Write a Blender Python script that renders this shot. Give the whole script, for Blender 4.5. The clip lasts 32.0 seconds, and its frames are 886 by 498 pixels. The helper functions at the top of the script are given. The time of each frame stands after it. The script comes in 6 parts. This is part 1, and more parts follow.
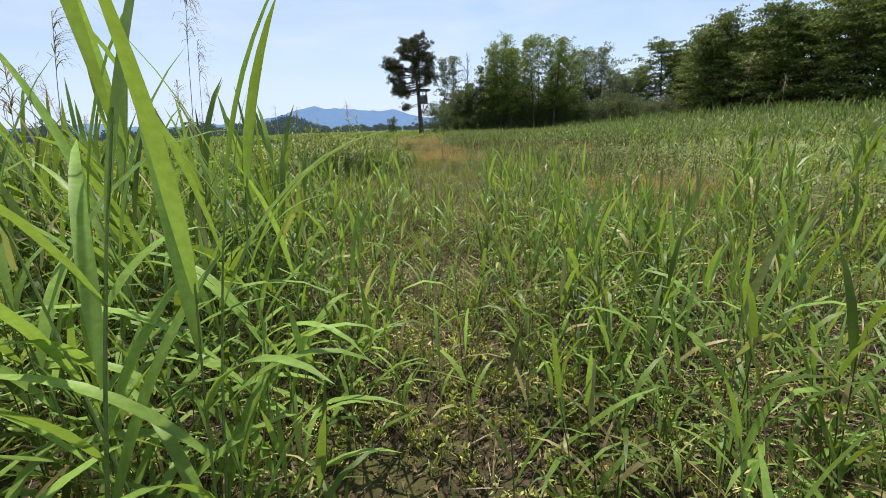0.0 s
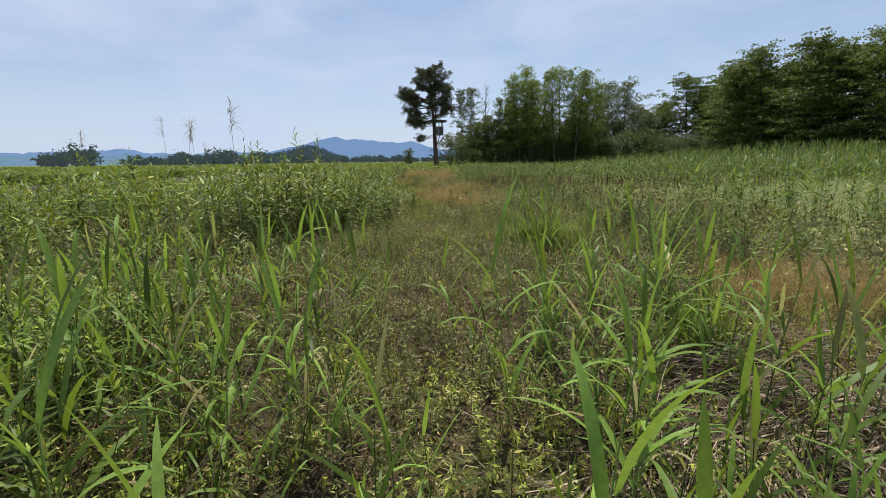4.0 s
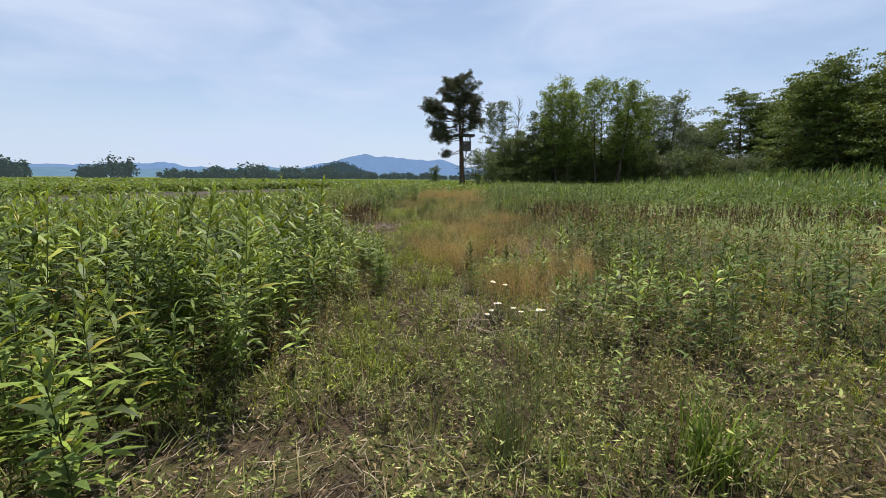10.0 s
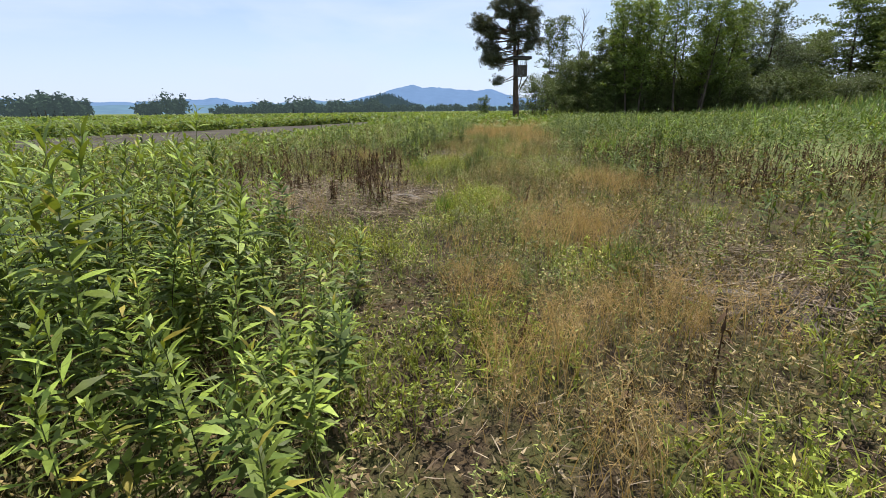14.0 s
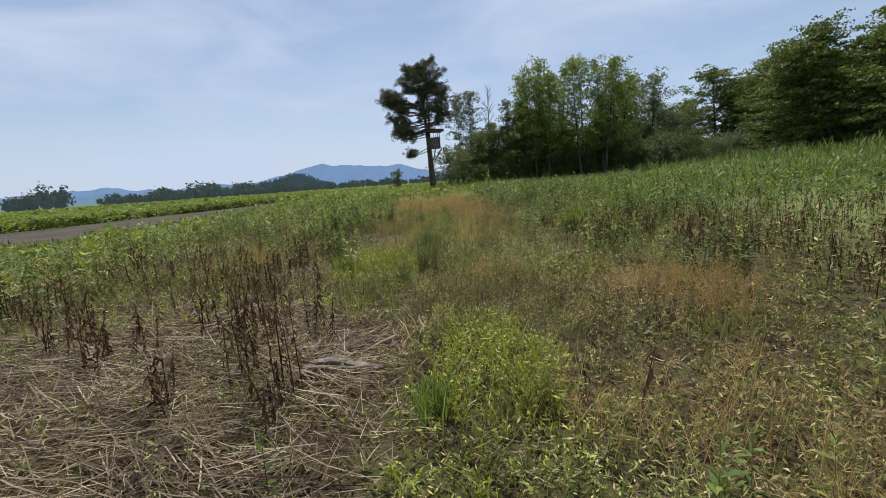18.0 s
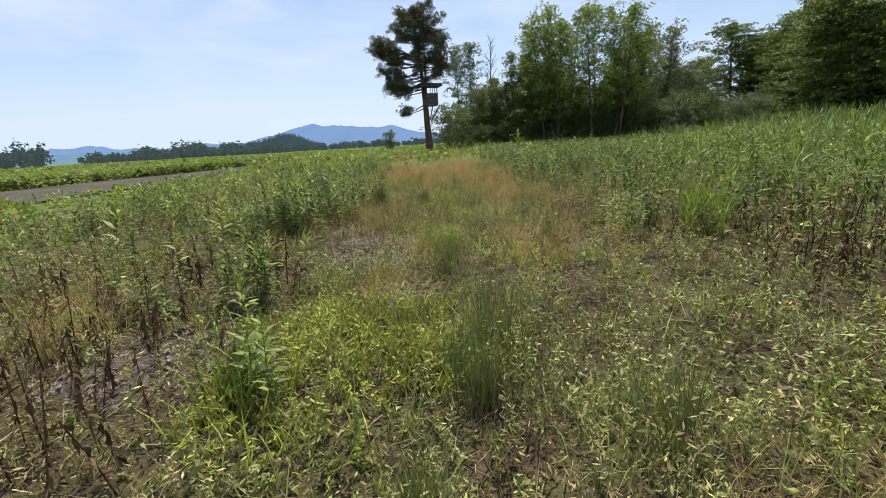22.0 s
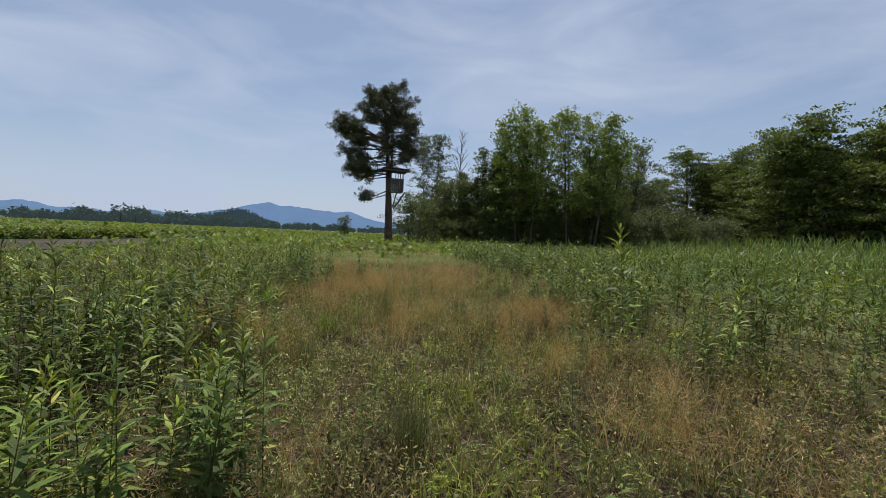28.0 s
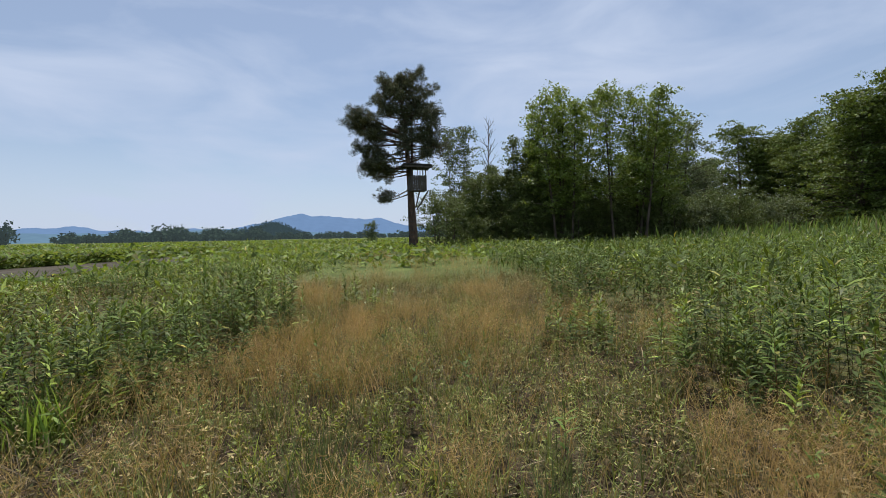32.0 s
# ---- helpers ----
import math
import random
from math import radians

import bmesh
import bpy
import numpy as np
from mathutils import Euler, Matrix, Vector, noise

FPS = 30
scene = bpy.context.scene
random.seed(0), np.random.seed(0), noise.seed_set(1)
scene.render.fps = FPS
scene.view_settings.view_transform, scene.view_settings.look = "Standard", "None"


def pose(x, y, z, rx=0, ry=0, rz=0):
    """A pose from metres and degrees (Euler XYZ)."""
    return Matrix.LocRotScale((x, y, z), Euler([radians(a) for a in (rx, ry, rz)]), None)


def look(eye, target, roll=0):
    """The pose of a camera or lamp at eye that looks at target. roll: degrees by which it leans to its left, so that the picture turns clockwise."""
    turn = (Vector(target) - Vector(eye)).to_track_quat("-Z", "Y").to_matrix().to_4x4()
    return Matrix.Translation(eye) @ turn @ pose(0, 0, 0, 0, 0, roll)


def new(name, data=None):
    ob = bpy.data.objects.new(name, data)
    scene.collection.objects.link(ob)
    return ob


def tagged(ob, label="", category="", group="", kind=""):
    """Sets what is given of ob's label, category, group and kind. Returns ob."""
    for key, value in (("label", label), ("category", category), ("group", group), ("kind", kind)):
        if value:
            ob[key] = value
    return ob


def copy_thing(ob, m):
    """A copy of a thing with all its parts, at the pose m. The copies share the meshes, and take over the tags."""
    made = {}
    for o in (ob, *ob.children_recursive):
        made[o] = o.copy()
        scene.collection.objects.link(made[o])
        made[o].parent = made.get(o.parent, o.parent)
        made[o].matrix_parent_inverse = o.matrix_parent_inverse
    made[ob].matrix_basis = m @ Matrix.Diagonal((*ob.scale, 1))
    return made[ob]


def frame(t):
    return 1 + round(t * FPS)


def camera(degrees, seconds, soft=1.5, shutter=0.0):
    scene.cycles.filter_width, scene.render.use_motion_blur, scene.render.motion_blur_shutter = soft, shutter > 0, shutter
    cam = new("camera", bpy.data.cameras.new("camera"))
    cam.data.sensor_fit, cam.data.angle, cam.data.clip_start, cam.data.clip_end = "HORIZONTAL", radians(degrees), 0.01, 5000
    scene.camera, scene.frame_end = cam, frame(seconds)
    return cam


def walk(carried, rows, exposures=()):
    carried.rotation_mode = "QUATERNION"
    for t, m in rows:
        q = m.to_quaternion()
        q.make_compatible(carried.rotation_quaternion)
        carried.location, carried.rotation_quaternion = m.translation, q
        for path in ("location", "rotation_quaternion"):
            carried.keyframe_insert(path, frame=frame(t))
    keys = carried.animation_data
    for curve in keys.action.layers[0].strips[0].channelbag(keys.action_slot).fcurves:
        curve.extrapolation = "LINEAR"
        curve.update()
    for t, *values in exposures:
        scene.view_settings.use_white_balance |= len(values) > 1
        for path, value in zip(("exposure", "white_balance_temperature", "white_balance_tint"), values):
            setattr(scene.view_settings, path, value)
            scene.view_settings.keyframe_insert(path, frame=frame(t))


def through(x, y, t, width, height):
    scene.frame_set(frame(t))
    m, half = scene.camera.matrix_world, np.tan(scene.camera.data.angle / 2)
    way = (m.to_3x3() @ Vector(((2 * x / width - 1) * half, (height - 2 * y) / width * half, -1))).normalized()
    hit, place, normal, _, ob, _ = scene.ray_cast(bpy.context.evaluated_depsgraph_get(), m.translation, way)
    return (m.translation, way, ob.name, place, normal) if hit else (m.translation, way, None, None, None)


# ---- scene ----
cam = camera(88.21, 32.0, 0.85)
PATH = [
    (0.0, pose(-6.463, 7.494, 1.287, 75.18, 1.85, -7.68)),
    (0.5, pose(-6.377, 8.012, 1.279, 76.06, 0.59, -6.28)),
    (1.0, pose(-6.292, 8.530, 1.278, 75.78, -0.37, -5.95)),
    (1.5, pose(-6.207, 9.050, 1.282, 75.63, -1.03, -5.84)),
    (2.0, pose(-6.117, 9.571, 1.281, 76.41, -0.37, -5.86)),
    (2.5, pose(-6.018, 10.090, 1.280, 77.45, 0.38, -6.49)),
    (3.0, pose(-5.913, 10.605, 1.280, 77.64, 0.99, -6.22)),
    (3.5, pose(-5.807, 11.118, 1.280, 77.81, 1.78, -6.57)),
    (4.0, pose(-5.706, 11.630, 1.281, 79.06, 0.65, -5.57)),
    (4.5, pose(-5.609, 12.145, 1.280, 81.12, -0.66, -3.87)),
    (6.5, pose(-5.348, 14.353, 1.289, 83.99, -1.62, -3.92)),
    (7.0, pose(-5.300, 14.996, 1.304, 87.33, -1.33, -6.92)),
    (7.5, pose(-5.248, 15.637, 1.281, 88.13, -1.32, -5.93)),
    (8.0, pose(-5.225, 16.270, 1.239, 87.43, -1.87, -4.44)),
    (8.5, pose(-5.113, 16.901, 1.244, 85.98, -1.57, -3.93)),
    (9.0, pose(-5.032, 17.478, 1.227, 82.53, -1.28, -0.23)),
    (9.5, pose(-4.929, 18.061, 1.246, 81.28, -0.27, -1.21)),
    (10.0, pose(-4.824, 18.650, 1.257, 81.29, -0.45, -2.07)),
    (10.5, pose(-4.737, 19.242, 1.261, 81.12, -1.03, -1.88)),
    (11.0, pose(-4.682, 19.837, 1.262, 80.15, -1.89, -0.53)),
    (11.5, pose(-4.663, 20.430, 1.264, 77.77, -2.01, 3.46)),
    (12.0, pose(-4.688, 21.019, 1.266, 76.20, -1.20, 3.96)),
    (12.5, pose(-4.750, 21.605, 1.258, 74.96, -0.92, 5.10)),
    (13.0, pose(-4.837, 22.188, 1.244, 73.67, -0.57, 7.12)),
    (13.5, pose(-4.917, 22.765, 1.247, 72.62, 0.12, 5.14)),
    (14.0, pose(-4.913, 23.305, 1.292, 73.14, 0.57, 3.77)),
    (14.5, pose(-4.929, 23.824, 1.279, 74.87, 1.22, 0.10)),
    (15.0, pose(-4.958, 24.320, 1.266, 75.64, 1.26, -0.30)),
    (15.5, pose(-4.997, 24.796, 1.259, 77.53, 2.97, -0.85)),
    (17.5, pose(-5.460, 26.352, 1.273, 83.05, 5.47, -10.34)),
    (18.0, pose(-5.460, 26.857, 1.286, 81.47, 3.87, -7.06)),
    (18.5, pose(-5.456, 27.376, 1.261, 80.35, 3.94, -6.35)),
    (19.0, pose(-5.465, 27.927, 1.248, 78.29, 2.78, -6.35)),
    (19.5, pose(-5.544, 28.491, 1.267, 77.44, 2.60, -6.14)),
    (20.0, pose(-5.592, 29.065, 1.258, 77.49, 3.10, -6.41)),
    (20.5, pose(-5.604, 29.651, 1.271, 77.26, 3.40, -6.79)),
    (21.0, pose(-5.591, 30.241, 1.298, 77.06, 3.74, -7.43)),
    (21.5, pose(-5.467, 30.813, 1.272, 76.95, 3.46, -8.01)),
    (22.0, pose(-5.354, 31.378, 1.258, 76.87, 3.15, -7.89)),
    (22.5, pose(-5.278, 31.938, 1.258, 76.10, 2.47, -8.42)),
    (23.0, pose(-5.417, 32.494, 1.258, 73.97, 2.11, -4.14)),
    (23.5, pose(-5.600, 33.067, 1.266, 72.62, 1.20, -3.60)),
    (24.0, pose(-5.716, 33.640, 1.265, 72.65, 1.34, -4.67)),
    (24.5, pose(-5.775, 34.213, 1.263, 76.20, 2.83, -8.67)),
    (25.0, pose(-5.792, 34.786, 1.261, 77.25, 1.17, -12.06)),
    (25.5, pose(-5.776, 35.359, 1.260, 77.33, -0.20, -14.91)),
    (27.5, pose(-5.135, 37.698, 1.244, 83.32, -1.88, -16.12)),
    (28.0, pose(-4.961, 38.299, 1.260, 88.30, -2.58, -13.51)),
    (28.5, pose(-4.781, 38.879, 1.288, 87.39, -1.58, -13.58)),
    (29.0, pose(-4.589, 39.392, 1.308, 86.75, -1.69, -13.61)),
    (29.5, pose(-4.461, 39.866, 1.269, 87.11, -0.98, -13.29)),
    (30.0, pose(-4.346, 40.384, 1.227, 88.66, -0.46, -12.79)),
    (30.5, pose(-4.256, 40.942, 1.240, 90.15, 1.28, -9.61)),
    (31.0, pose(-4.164, 41.504, 1.274, 89.99, 1.18, -9.33)),
    (31.5, pose(-4.027, 42.054, 1.277, 89.15, 1.00, -10.05)),
    (32.0, pose(-3.992, 42.593, 1.283, 88.35, 1.01, -9.72)),
]
EXPOSURE = [(0.0, 0.38), (2.0, 0.10), (4.5, 0.02), (7.0, -0.20), (9.0, 0.09), (11.0, 0.17), (13.0, 0.38), (15.0, 0.36), (18.0, -0.01), (19.0, 0.14), (21.0, 0.29), (23.0, 0.39), (25.0, 0.22), (28.0, -0.26), (29.0, 0.04), (30.0, -0.07), (31.0, -0.20), (32.0, -0.06)]
walk(cam, PATH, EXPOSURE)

# ---- sky and sun ----
SUN_AZ, SUN_EL = 8.0, 63.0          # degrees from +y towards +x, and above the horizon
world = bpy.data.worlds.new("sky")
scene.world = world
world.use_nodes = True
wn, wl = world.node_tree.nodes, world.node_tree.links
wn.clear()
sky = wn.new("ShaderNodeTexSky")
sky.sky_type, sky.sun_disc = "NISHITA", False
sky.sun_elevation, sky.sun_rotation = radians(SUN_EL), radians(SUN_AZ)
sky.air_density, sky.dust_density, sky.ozone_density = 1.0, 0.4, 3.0
co = wn.new("ShaderNodeTexCoord")
stretch = wn.new("ShaderNodeMapping")
stretch.inputs["Scale"].default_value = (1.0, 1.0, 3.4)
puffs = wn.new("ShaderNodeTexNoise")
puffs.inputs["Scale"].default_value, puffs.inputs["Detail"].default_value = 2.7, 8.0
puffs.inputs["Roughness"].default_value, puffs.inputs["Distortion"].default_value = 0.52, 0.4
ramp = wn.new("ShaderNodeMapRange")
ramp.inputs["From Min"].default_value, ramp.inputs["From Max"].default_value = 0.38, 0.66
ramp.inputs["To Min"].default_value, ramp.inputs["To Max"].default_value = 0.38, 0.95
veil = wn.new("ShaderNodeMix")
veil.data_type = "RGBA"
veil.inputs[7].default_value = (5.6, 6.55, 8.45, 1)
bg = wn.new("ShaderNodeBackground")
bg.inputs["Strength"].default_value = 0.101
wo = wn.new("ShaderNodeOutputWorld")
wl.new(co.outputs["Generated"], stretch.inputs["Vector"])
wl.new(stretch.outputs["Vector"], puffs.inputs["Vector"])
wl.new(puffs.outputs["Fac"], ramp.inputs["Value"])
up = wn.new("ShaderNodeSeparateXYZ")
wl.new(co.outputs["Generated"], up.inputs[0])
low = wn.new("ShaderNodeMapRange")
low.inputs["From Min"].default_value, low.inputs["From Max"].default_value = 0.0, 0.30
low.inputs["To Min"].default_value, low.inputs["To Max"].default_value = 0.95, 0.0
wl.new(up.outputs["Z"], low.inputs["Value"])
thick = wn.new("ShaderNodeMath")
thick.operation = "MAXIMUM"
wl.new(ramp.outputs["Result"], thick.inputs[0])
wl.new(low.outputs["Result"], thick.inputs[1])
wl.new(thick.outputs[0], veil.inputs[0])
wl.new(sky.outputs["Color"], veil.inputs[6])
wl.new(veil.outputs[2], bg.inputs["Color"])
wl.new(bg.outputs["Background"], wo.inputs["Surface"])

lamp = bpy.data.lights.new("sun", "SUN")
lamp.energy, lamp.angle, lamp.color = 5.0, radians(0.7), (1.0, 0.95, 0.86)
sun = new("sun", lamp)
to_sun = Vector((math.sin(radians(SUN_AZ)) * math.cos(radians(SUN_EL)), math.cos(radians(SUN_AZ)) * math.cos(radians(SUN_EL)), math.sin(radians(SUN_EL))))
sun.matrix_world = look((0, 0, 60), Vector((0, 0, 60)) - to_sun)


# ---- materials ----
def material(name):
    m = bpy.data.materials.new(name)
    m.use_nodes = True
    nt = m.node_tree
    nt.nodes.clear()
    out = nt.nodes.new("ShaderNodeOutputMaterial")
    return m, nt, out


def mixed(nt, fac, a, b):
    mx = nt.nodes.new("ShaderNodeMix")
    mx.data_type = "RGBA"
    for slot, v in ((0, fac), (6, a), (7, b)):
        if isinstance(v, (int, float)):
            mx.inputs[slot].default_value = v
        elif isinstance(v, tuple):
            mx.inputs[slot].default_value = (*v[:3], 1)
        else:
            nt.links.new(v, mx.inputs[slot])
    return mx.outputs[2]


def ranged(nt, value, lo, hi, to_lo=0.0, to_hi=1.0):
    r = nt.nodes.new("ShaderNodeMapRange")
    for k, v in (("From Min", lo), ("From Max", hi), ("To Min", to_lo), ("To Max", to_hi)):
        r.inputs[k].default_value = v
    nt.links.new(value, r.inputs["Value"])
    return r.outputs["Result"]


def noise_at(nt, scale, detail=4.0, vector=None, rough=0.55):
    n = nt.nodes.new("ShaderNodeTexNoise")
    n.inputs["Scale"].default_value, n.inputs["Detail"].default_value, n.inputs["Roughness"].default_value = scale, detail, rough
    if vector is None:
        vector = nt.nodes.new("ShaderNodeNewGeometry").outputs["Position"]
    nt.links.new(vector, n.inputs["Vector"])
    return n.outputs["Fac"]


def leaf_material(name, dark, light, dry, dry_share=0.12, through=0.38, rough=0.42, gloss=0.22, clump=0.30):
    """Leaves and blades: each one takes its own tone, patches and clumps of the meadow differ, and light shines through."""
    m, nt, out = material(name)
    rnd = nt.nodes.new("ShaderNodeNewGeometry").outputs["Random Per Island"]
    tone = mixed(nt, rnd, dark, light)
    patch = ranged(nt, noise_at(nt, 0.55, 3.0), 0.35, 0.68)
    tone = mixed(nt, patch, tone, mixed(nt, 0.55, tone, light))
    wh = nt.nodes.new("ShaderNodeTexWhiteNoise")
    wh.noise_dimensions = "1D"
    nt.links.new(rnd, wh.inputs["W"])
    chosen = ranged(nt, wh.outputs["Value"], 1.0 - dry_share, 1.0 - dry_share + 0.03)
    tone = mixed(nt, chosen, tone, dry)
    grain = ranged(nt, noise_at(nt, 60.0, 2.0), 0.3, 0.7, 0.80, 1.12)
    own = nt.nodes.new("ShaderNodeMath")
    own.operation = "MULTIPLY"
    spread_ = nt.nodes.new("ShaderNodeTexWhiteNoise")
    spread_.noise_dimensions = "1D"
    shifted = nt.nodes.new("ShaderNodeMath")
    shifted.operation = "ADD"
    shifted.inputs[1].default_value = 3.7
    nt.links.new(rnd, shifted.inputs[0])
    nt.links.new(shifted.outputs[0], spread_.inputs["W"])
    nt.links.new(grain, own.inputs[0])
    nt.links.new(ranged(nt, spread_.outputs["Value"], 0.0, 1.0, 0.36, 1.44), own.inputs[1])
    vigour = nt.nodes.new("ShaderNodeMath")
    vigour.operation = "MULTIPLY"
    nt.links.new(own.outputs[0], vigour.inputs[0])
    nt.links.new(ranged(nt, noise_at(nt, 2.6, 2.0), 0.36, 0.64, 1.0 - clump, 1.0 + clump), vigour.inputs[1])
    hsv = nt.nodes.new("ShaderNodeHueSaturation")
    nt.links.new(tone, hsv.inputs["Color"])
    nt.links.new(vigour.outputs[0], hsv.inputs["Value"])
    bsdf = nt.nodes.new("ShaderNodeBsdfPrincipled")
    bsdf.inputs["Roughness"].default_value = rough
    bsdf.inputs["Specular IOR Level"].default_value = gloss
    nt.links.new(hsv.outputs["Color"], bsdf.inputs["Base Color"])
    tr = nt.nodes.new("ShaderNodeBsdfTranslucent")
    warm = mixed(nt, 0.5, hsv.outputs["Color"], tuple(min(1.0, c * k) for c, k in zip(light, (1.5, 1.35, 0.5))))
    nt.links.new(warm, tr.inputs["Color"])
    mx = nt.nodes.new("ShaderNodeMixShader")
    mx.inputs["Fac"].default_value = through
    nt.links.new(bsdf.outputs["BSDF"], mx.inputs[1])
    nt.links.new(tr.outputs["BSDF"], mx.inputs[2])
    nt.links.new(mx.outputs["Shader"], out.inputs["Surface"])
    return m


def solid_material(name, dark, light, scale=8.0, rough=0.85, bump=0.3, bump_scale=40.0, stretch_z=1.0):
    """Bark, wood, mud and stone: two tones at two scales, with relief."""
    m, nt, out = material(name)
    geo = nt.nodes.new("ShaderNodeTexCoord")
    mp = nt.nodes.new("ShaderNodeMapping")
    mp.inputs["Scale"].default_value = (1, 1, stretch_z)
    nt.links.new(geo.outputs["Object"], mp.inputs["Vector"])
    a = ranged(nt, noise_at(nt, scale, 6.0, mp.outputs["Vector"]), 0.32, 0.68)
    b = ranged(nt, noise_at(nt, bump_scale, 4.0, mp.outputs["Vector"]), 0.3, 0.7, 0.7, 1.2)
    tone = mixed(nt, a, dark, light)
    hsv = nt.nodes.new("ShaderNodeHueSaturation")
    nt.links.new(tone, hsv.inputs["Color"])
    nt.links.new(b, hsv.inputs["Value"])
    bsdf = nt.nodes.new("ShaderNodeBsdfPrincipled")
    bsdf.inputs["Roughness"].default_value = rough
    bsdf.inputs["Specular IOR Level"].default_value = 0.15
    nt.links.new(hsv.outputs["Color"], bsdf.inputs["Base Color"])
    bp = nt.nodes.new("ShaderNodeBump")
    bp.inputs["Strength"].default_value, bp.inputs["Distance"].default_value = bump, 0.02
    nt.links.new(noise_at(nt, bump_scale, 5.0, mp.outputs["Vector"]), bp.inputs["Height"])
    nt.links.new(bp.outputs["Normal"], bsdf.inputs["Normal"])
    nt.links.new(bsdf.outputs["BSDF"], out.inputs["Surface"])
    return m


def far_material(name, base, haze_glow, strength):
    """The far hills and trees of the backdrop, pale with air: the haze is an emission."""
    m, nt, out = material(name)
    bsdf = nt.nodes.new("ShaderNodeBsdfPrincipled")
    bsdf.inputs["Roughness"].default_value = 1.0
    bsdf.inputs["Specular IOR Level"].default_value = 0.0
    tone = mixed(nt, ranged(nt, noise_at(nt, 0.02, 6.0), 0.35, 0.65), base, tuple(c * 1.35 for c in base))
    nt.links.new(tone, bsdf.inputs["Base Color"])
    bsdf.inputs["Emission Color"].default_value = (*haze_glow, 1)
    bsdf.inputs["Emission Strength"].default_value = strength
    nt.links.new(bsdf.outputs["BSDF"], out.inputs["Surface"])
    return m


M_REED = leaf_material("reed_leaf", (0.080, 0.142, 0.032), (0.205, 0.305, 0.060), (0.40, 0.33, 0.15), 0.12, 0.40, gloss=0.14)
M_REED_TALL = leaf_material("tall_reed_leaf", (0.072, 0.122, 0.036), (0.165, 0.235, 0.068), (0.30, 0.26, 0.13), 0.12, 0.30, gloss=0.12)
M_REED_STEM = leaf_material("reed_stem", (0.09, 0.15, 0.04), (0.17, 0.22, 0.07), (0.30, 0.22, 0.10), 0.2, 0.1)
M_ROD = leaf_material("goldenrod_leaf", (0.068, 0.110, 0.024), (0.270, 0.345, 0.056), (0.38, 0.31, 0.05), 0.06, 0.24, 0.5, gloss=0.20, clump=0.34)
# darker goldenrod leaf: a deeper green with the stand's shade put into it
M_ROD_SHADED = leaf_material("deep_green_shaded_leaf", (0.038, 0.066, 0.018), (0.134, 0.190, 0.042), (0.26, 0.25, 0.06), 0.06, 0.24, 0.6, gloss=0.12, clump=0.36)
M_ROD_STEM = leaf_material("goldenrod_stem", (0.08, 0.10, 0.03), (0.13, 0.15, 0.05), (0.12, 0.06, 0.03), 0.3, 0.05)
M_HERB = leaf_material("low_herb_leaf", (0.072, 0.102, 0.026), (0.295, 0.325, 0.085), (0.40, 0.31, 0.14), 0.18, 0.12, 0.5, gloss=0.18, clump=0.40)
M_FRESH = leaf_material("fresh_herb_leaf", (0.12, 0.165, 0.028), (0.34, 0.385, 0.065), (0.42, 0.34, 0.10), 0.12, 0.24, 0.5, gloss=0.15, clump=0.36)
M_HERB_DRY = leaf_material("fading_herb_leaf", (0.105, 0.076, 0.032), (0.36, 0.278, 0.125), (0.13, 0.15, 0.045), 0.32, 0.10, 0.65, gloss=0.1, clump=0.40)
M_GRASS = leaf_material("meadow_grass", (0.11, 0.16, 0.036), (0.24, 0.27, 0.08), (0.40, 0.31, 0.14), 0.30, 0.20, gloss=0.12)
M_HAZE = leaf_material("dry_bent_grass", (0.31, 0.206, 0.098), (0.55, 0.390, 0.200), (0.25, 0.22, 0.08), 0.18, 0.32, 0.75, gloss=0.1, clump=0.30)
M_STRAW = leaf_material("straw", (0.13, 0.096, 0.066), (0.37, 0.297, 0.212), (0.10, 0.07, 0.05), 0.3, 0.1, 0.7, gloss=0.1)
M_DEAD = leaf_material("withered_leaf", (0.045, 0.028, 0.018), (0.145, 0.090, 0.052), (0.25, 0.18, 0.10), 0.15, 0.1, 0.85, gloss=0.05)
M_LITTER = leaf_material("leaf_litter", (0.05, 0.033, 0.019), (0.22, 0.155, 0.085), (0.36, 0.28, 0.17), 0.15, 0.1, 0.85, gloss=0.08)
M_RUSH = leaf_material("rush_blade", (0.085, 0.13, 0.04), (0.17, 0.22, 0.075), (0.30, 0.21, 0.10), 0.22, 0.15)
M_FIELD = leaf_material("field_leaf", (0.075, 0.13, 0.03), (0.20, 0.27, 0.055), (0.26, 0.23, 0.09), 0.10, 0.38, 0.6, gloss=0.25)
M_PLUME = leaf_material("old_reed_plume", (0.22, 0.18, 0.12), (0.36, 0.31, 0.22), (0.14, 0.11, 0.07), 0.2, 0.2, 0.8)
M_PINE = leaf_material("pine_needles", (0.045, 0.058, 0.038), (0.115, 0.128, 0.080), (0.15, 0.115, 0.07), 0.12, 0.22, 0.6)
M_ALDER = leaf_material("alder_leaf", (0.075, 0.125, 0.028), (0.21, 0.285, 0.065), (0.22, 0.24, 0.07), 0.1, 0.34)
M_WILLOW = leaf_material("willow_leaf", (0.075, 0.105, 0.050), (0.175, 0.215, 0.110), (0.25, 0.28, 0.17), 0.15, 0.24, 0.6)
M_SHRUB = leaf_material("shrub_leaf", (0.055, 0.085, 0.026), (0.15, 0.195, 0.058), (0.19, 0.20, 0.075), 0.1, 0.20, 0.6)
M_FOREST = leaf_material("forest_leaf", (0.062, 0.102, 0.026), (0.165, 0.220, 0.052), (0.15, 0.17, 0.055), 0.1, 0.22, 0.6)
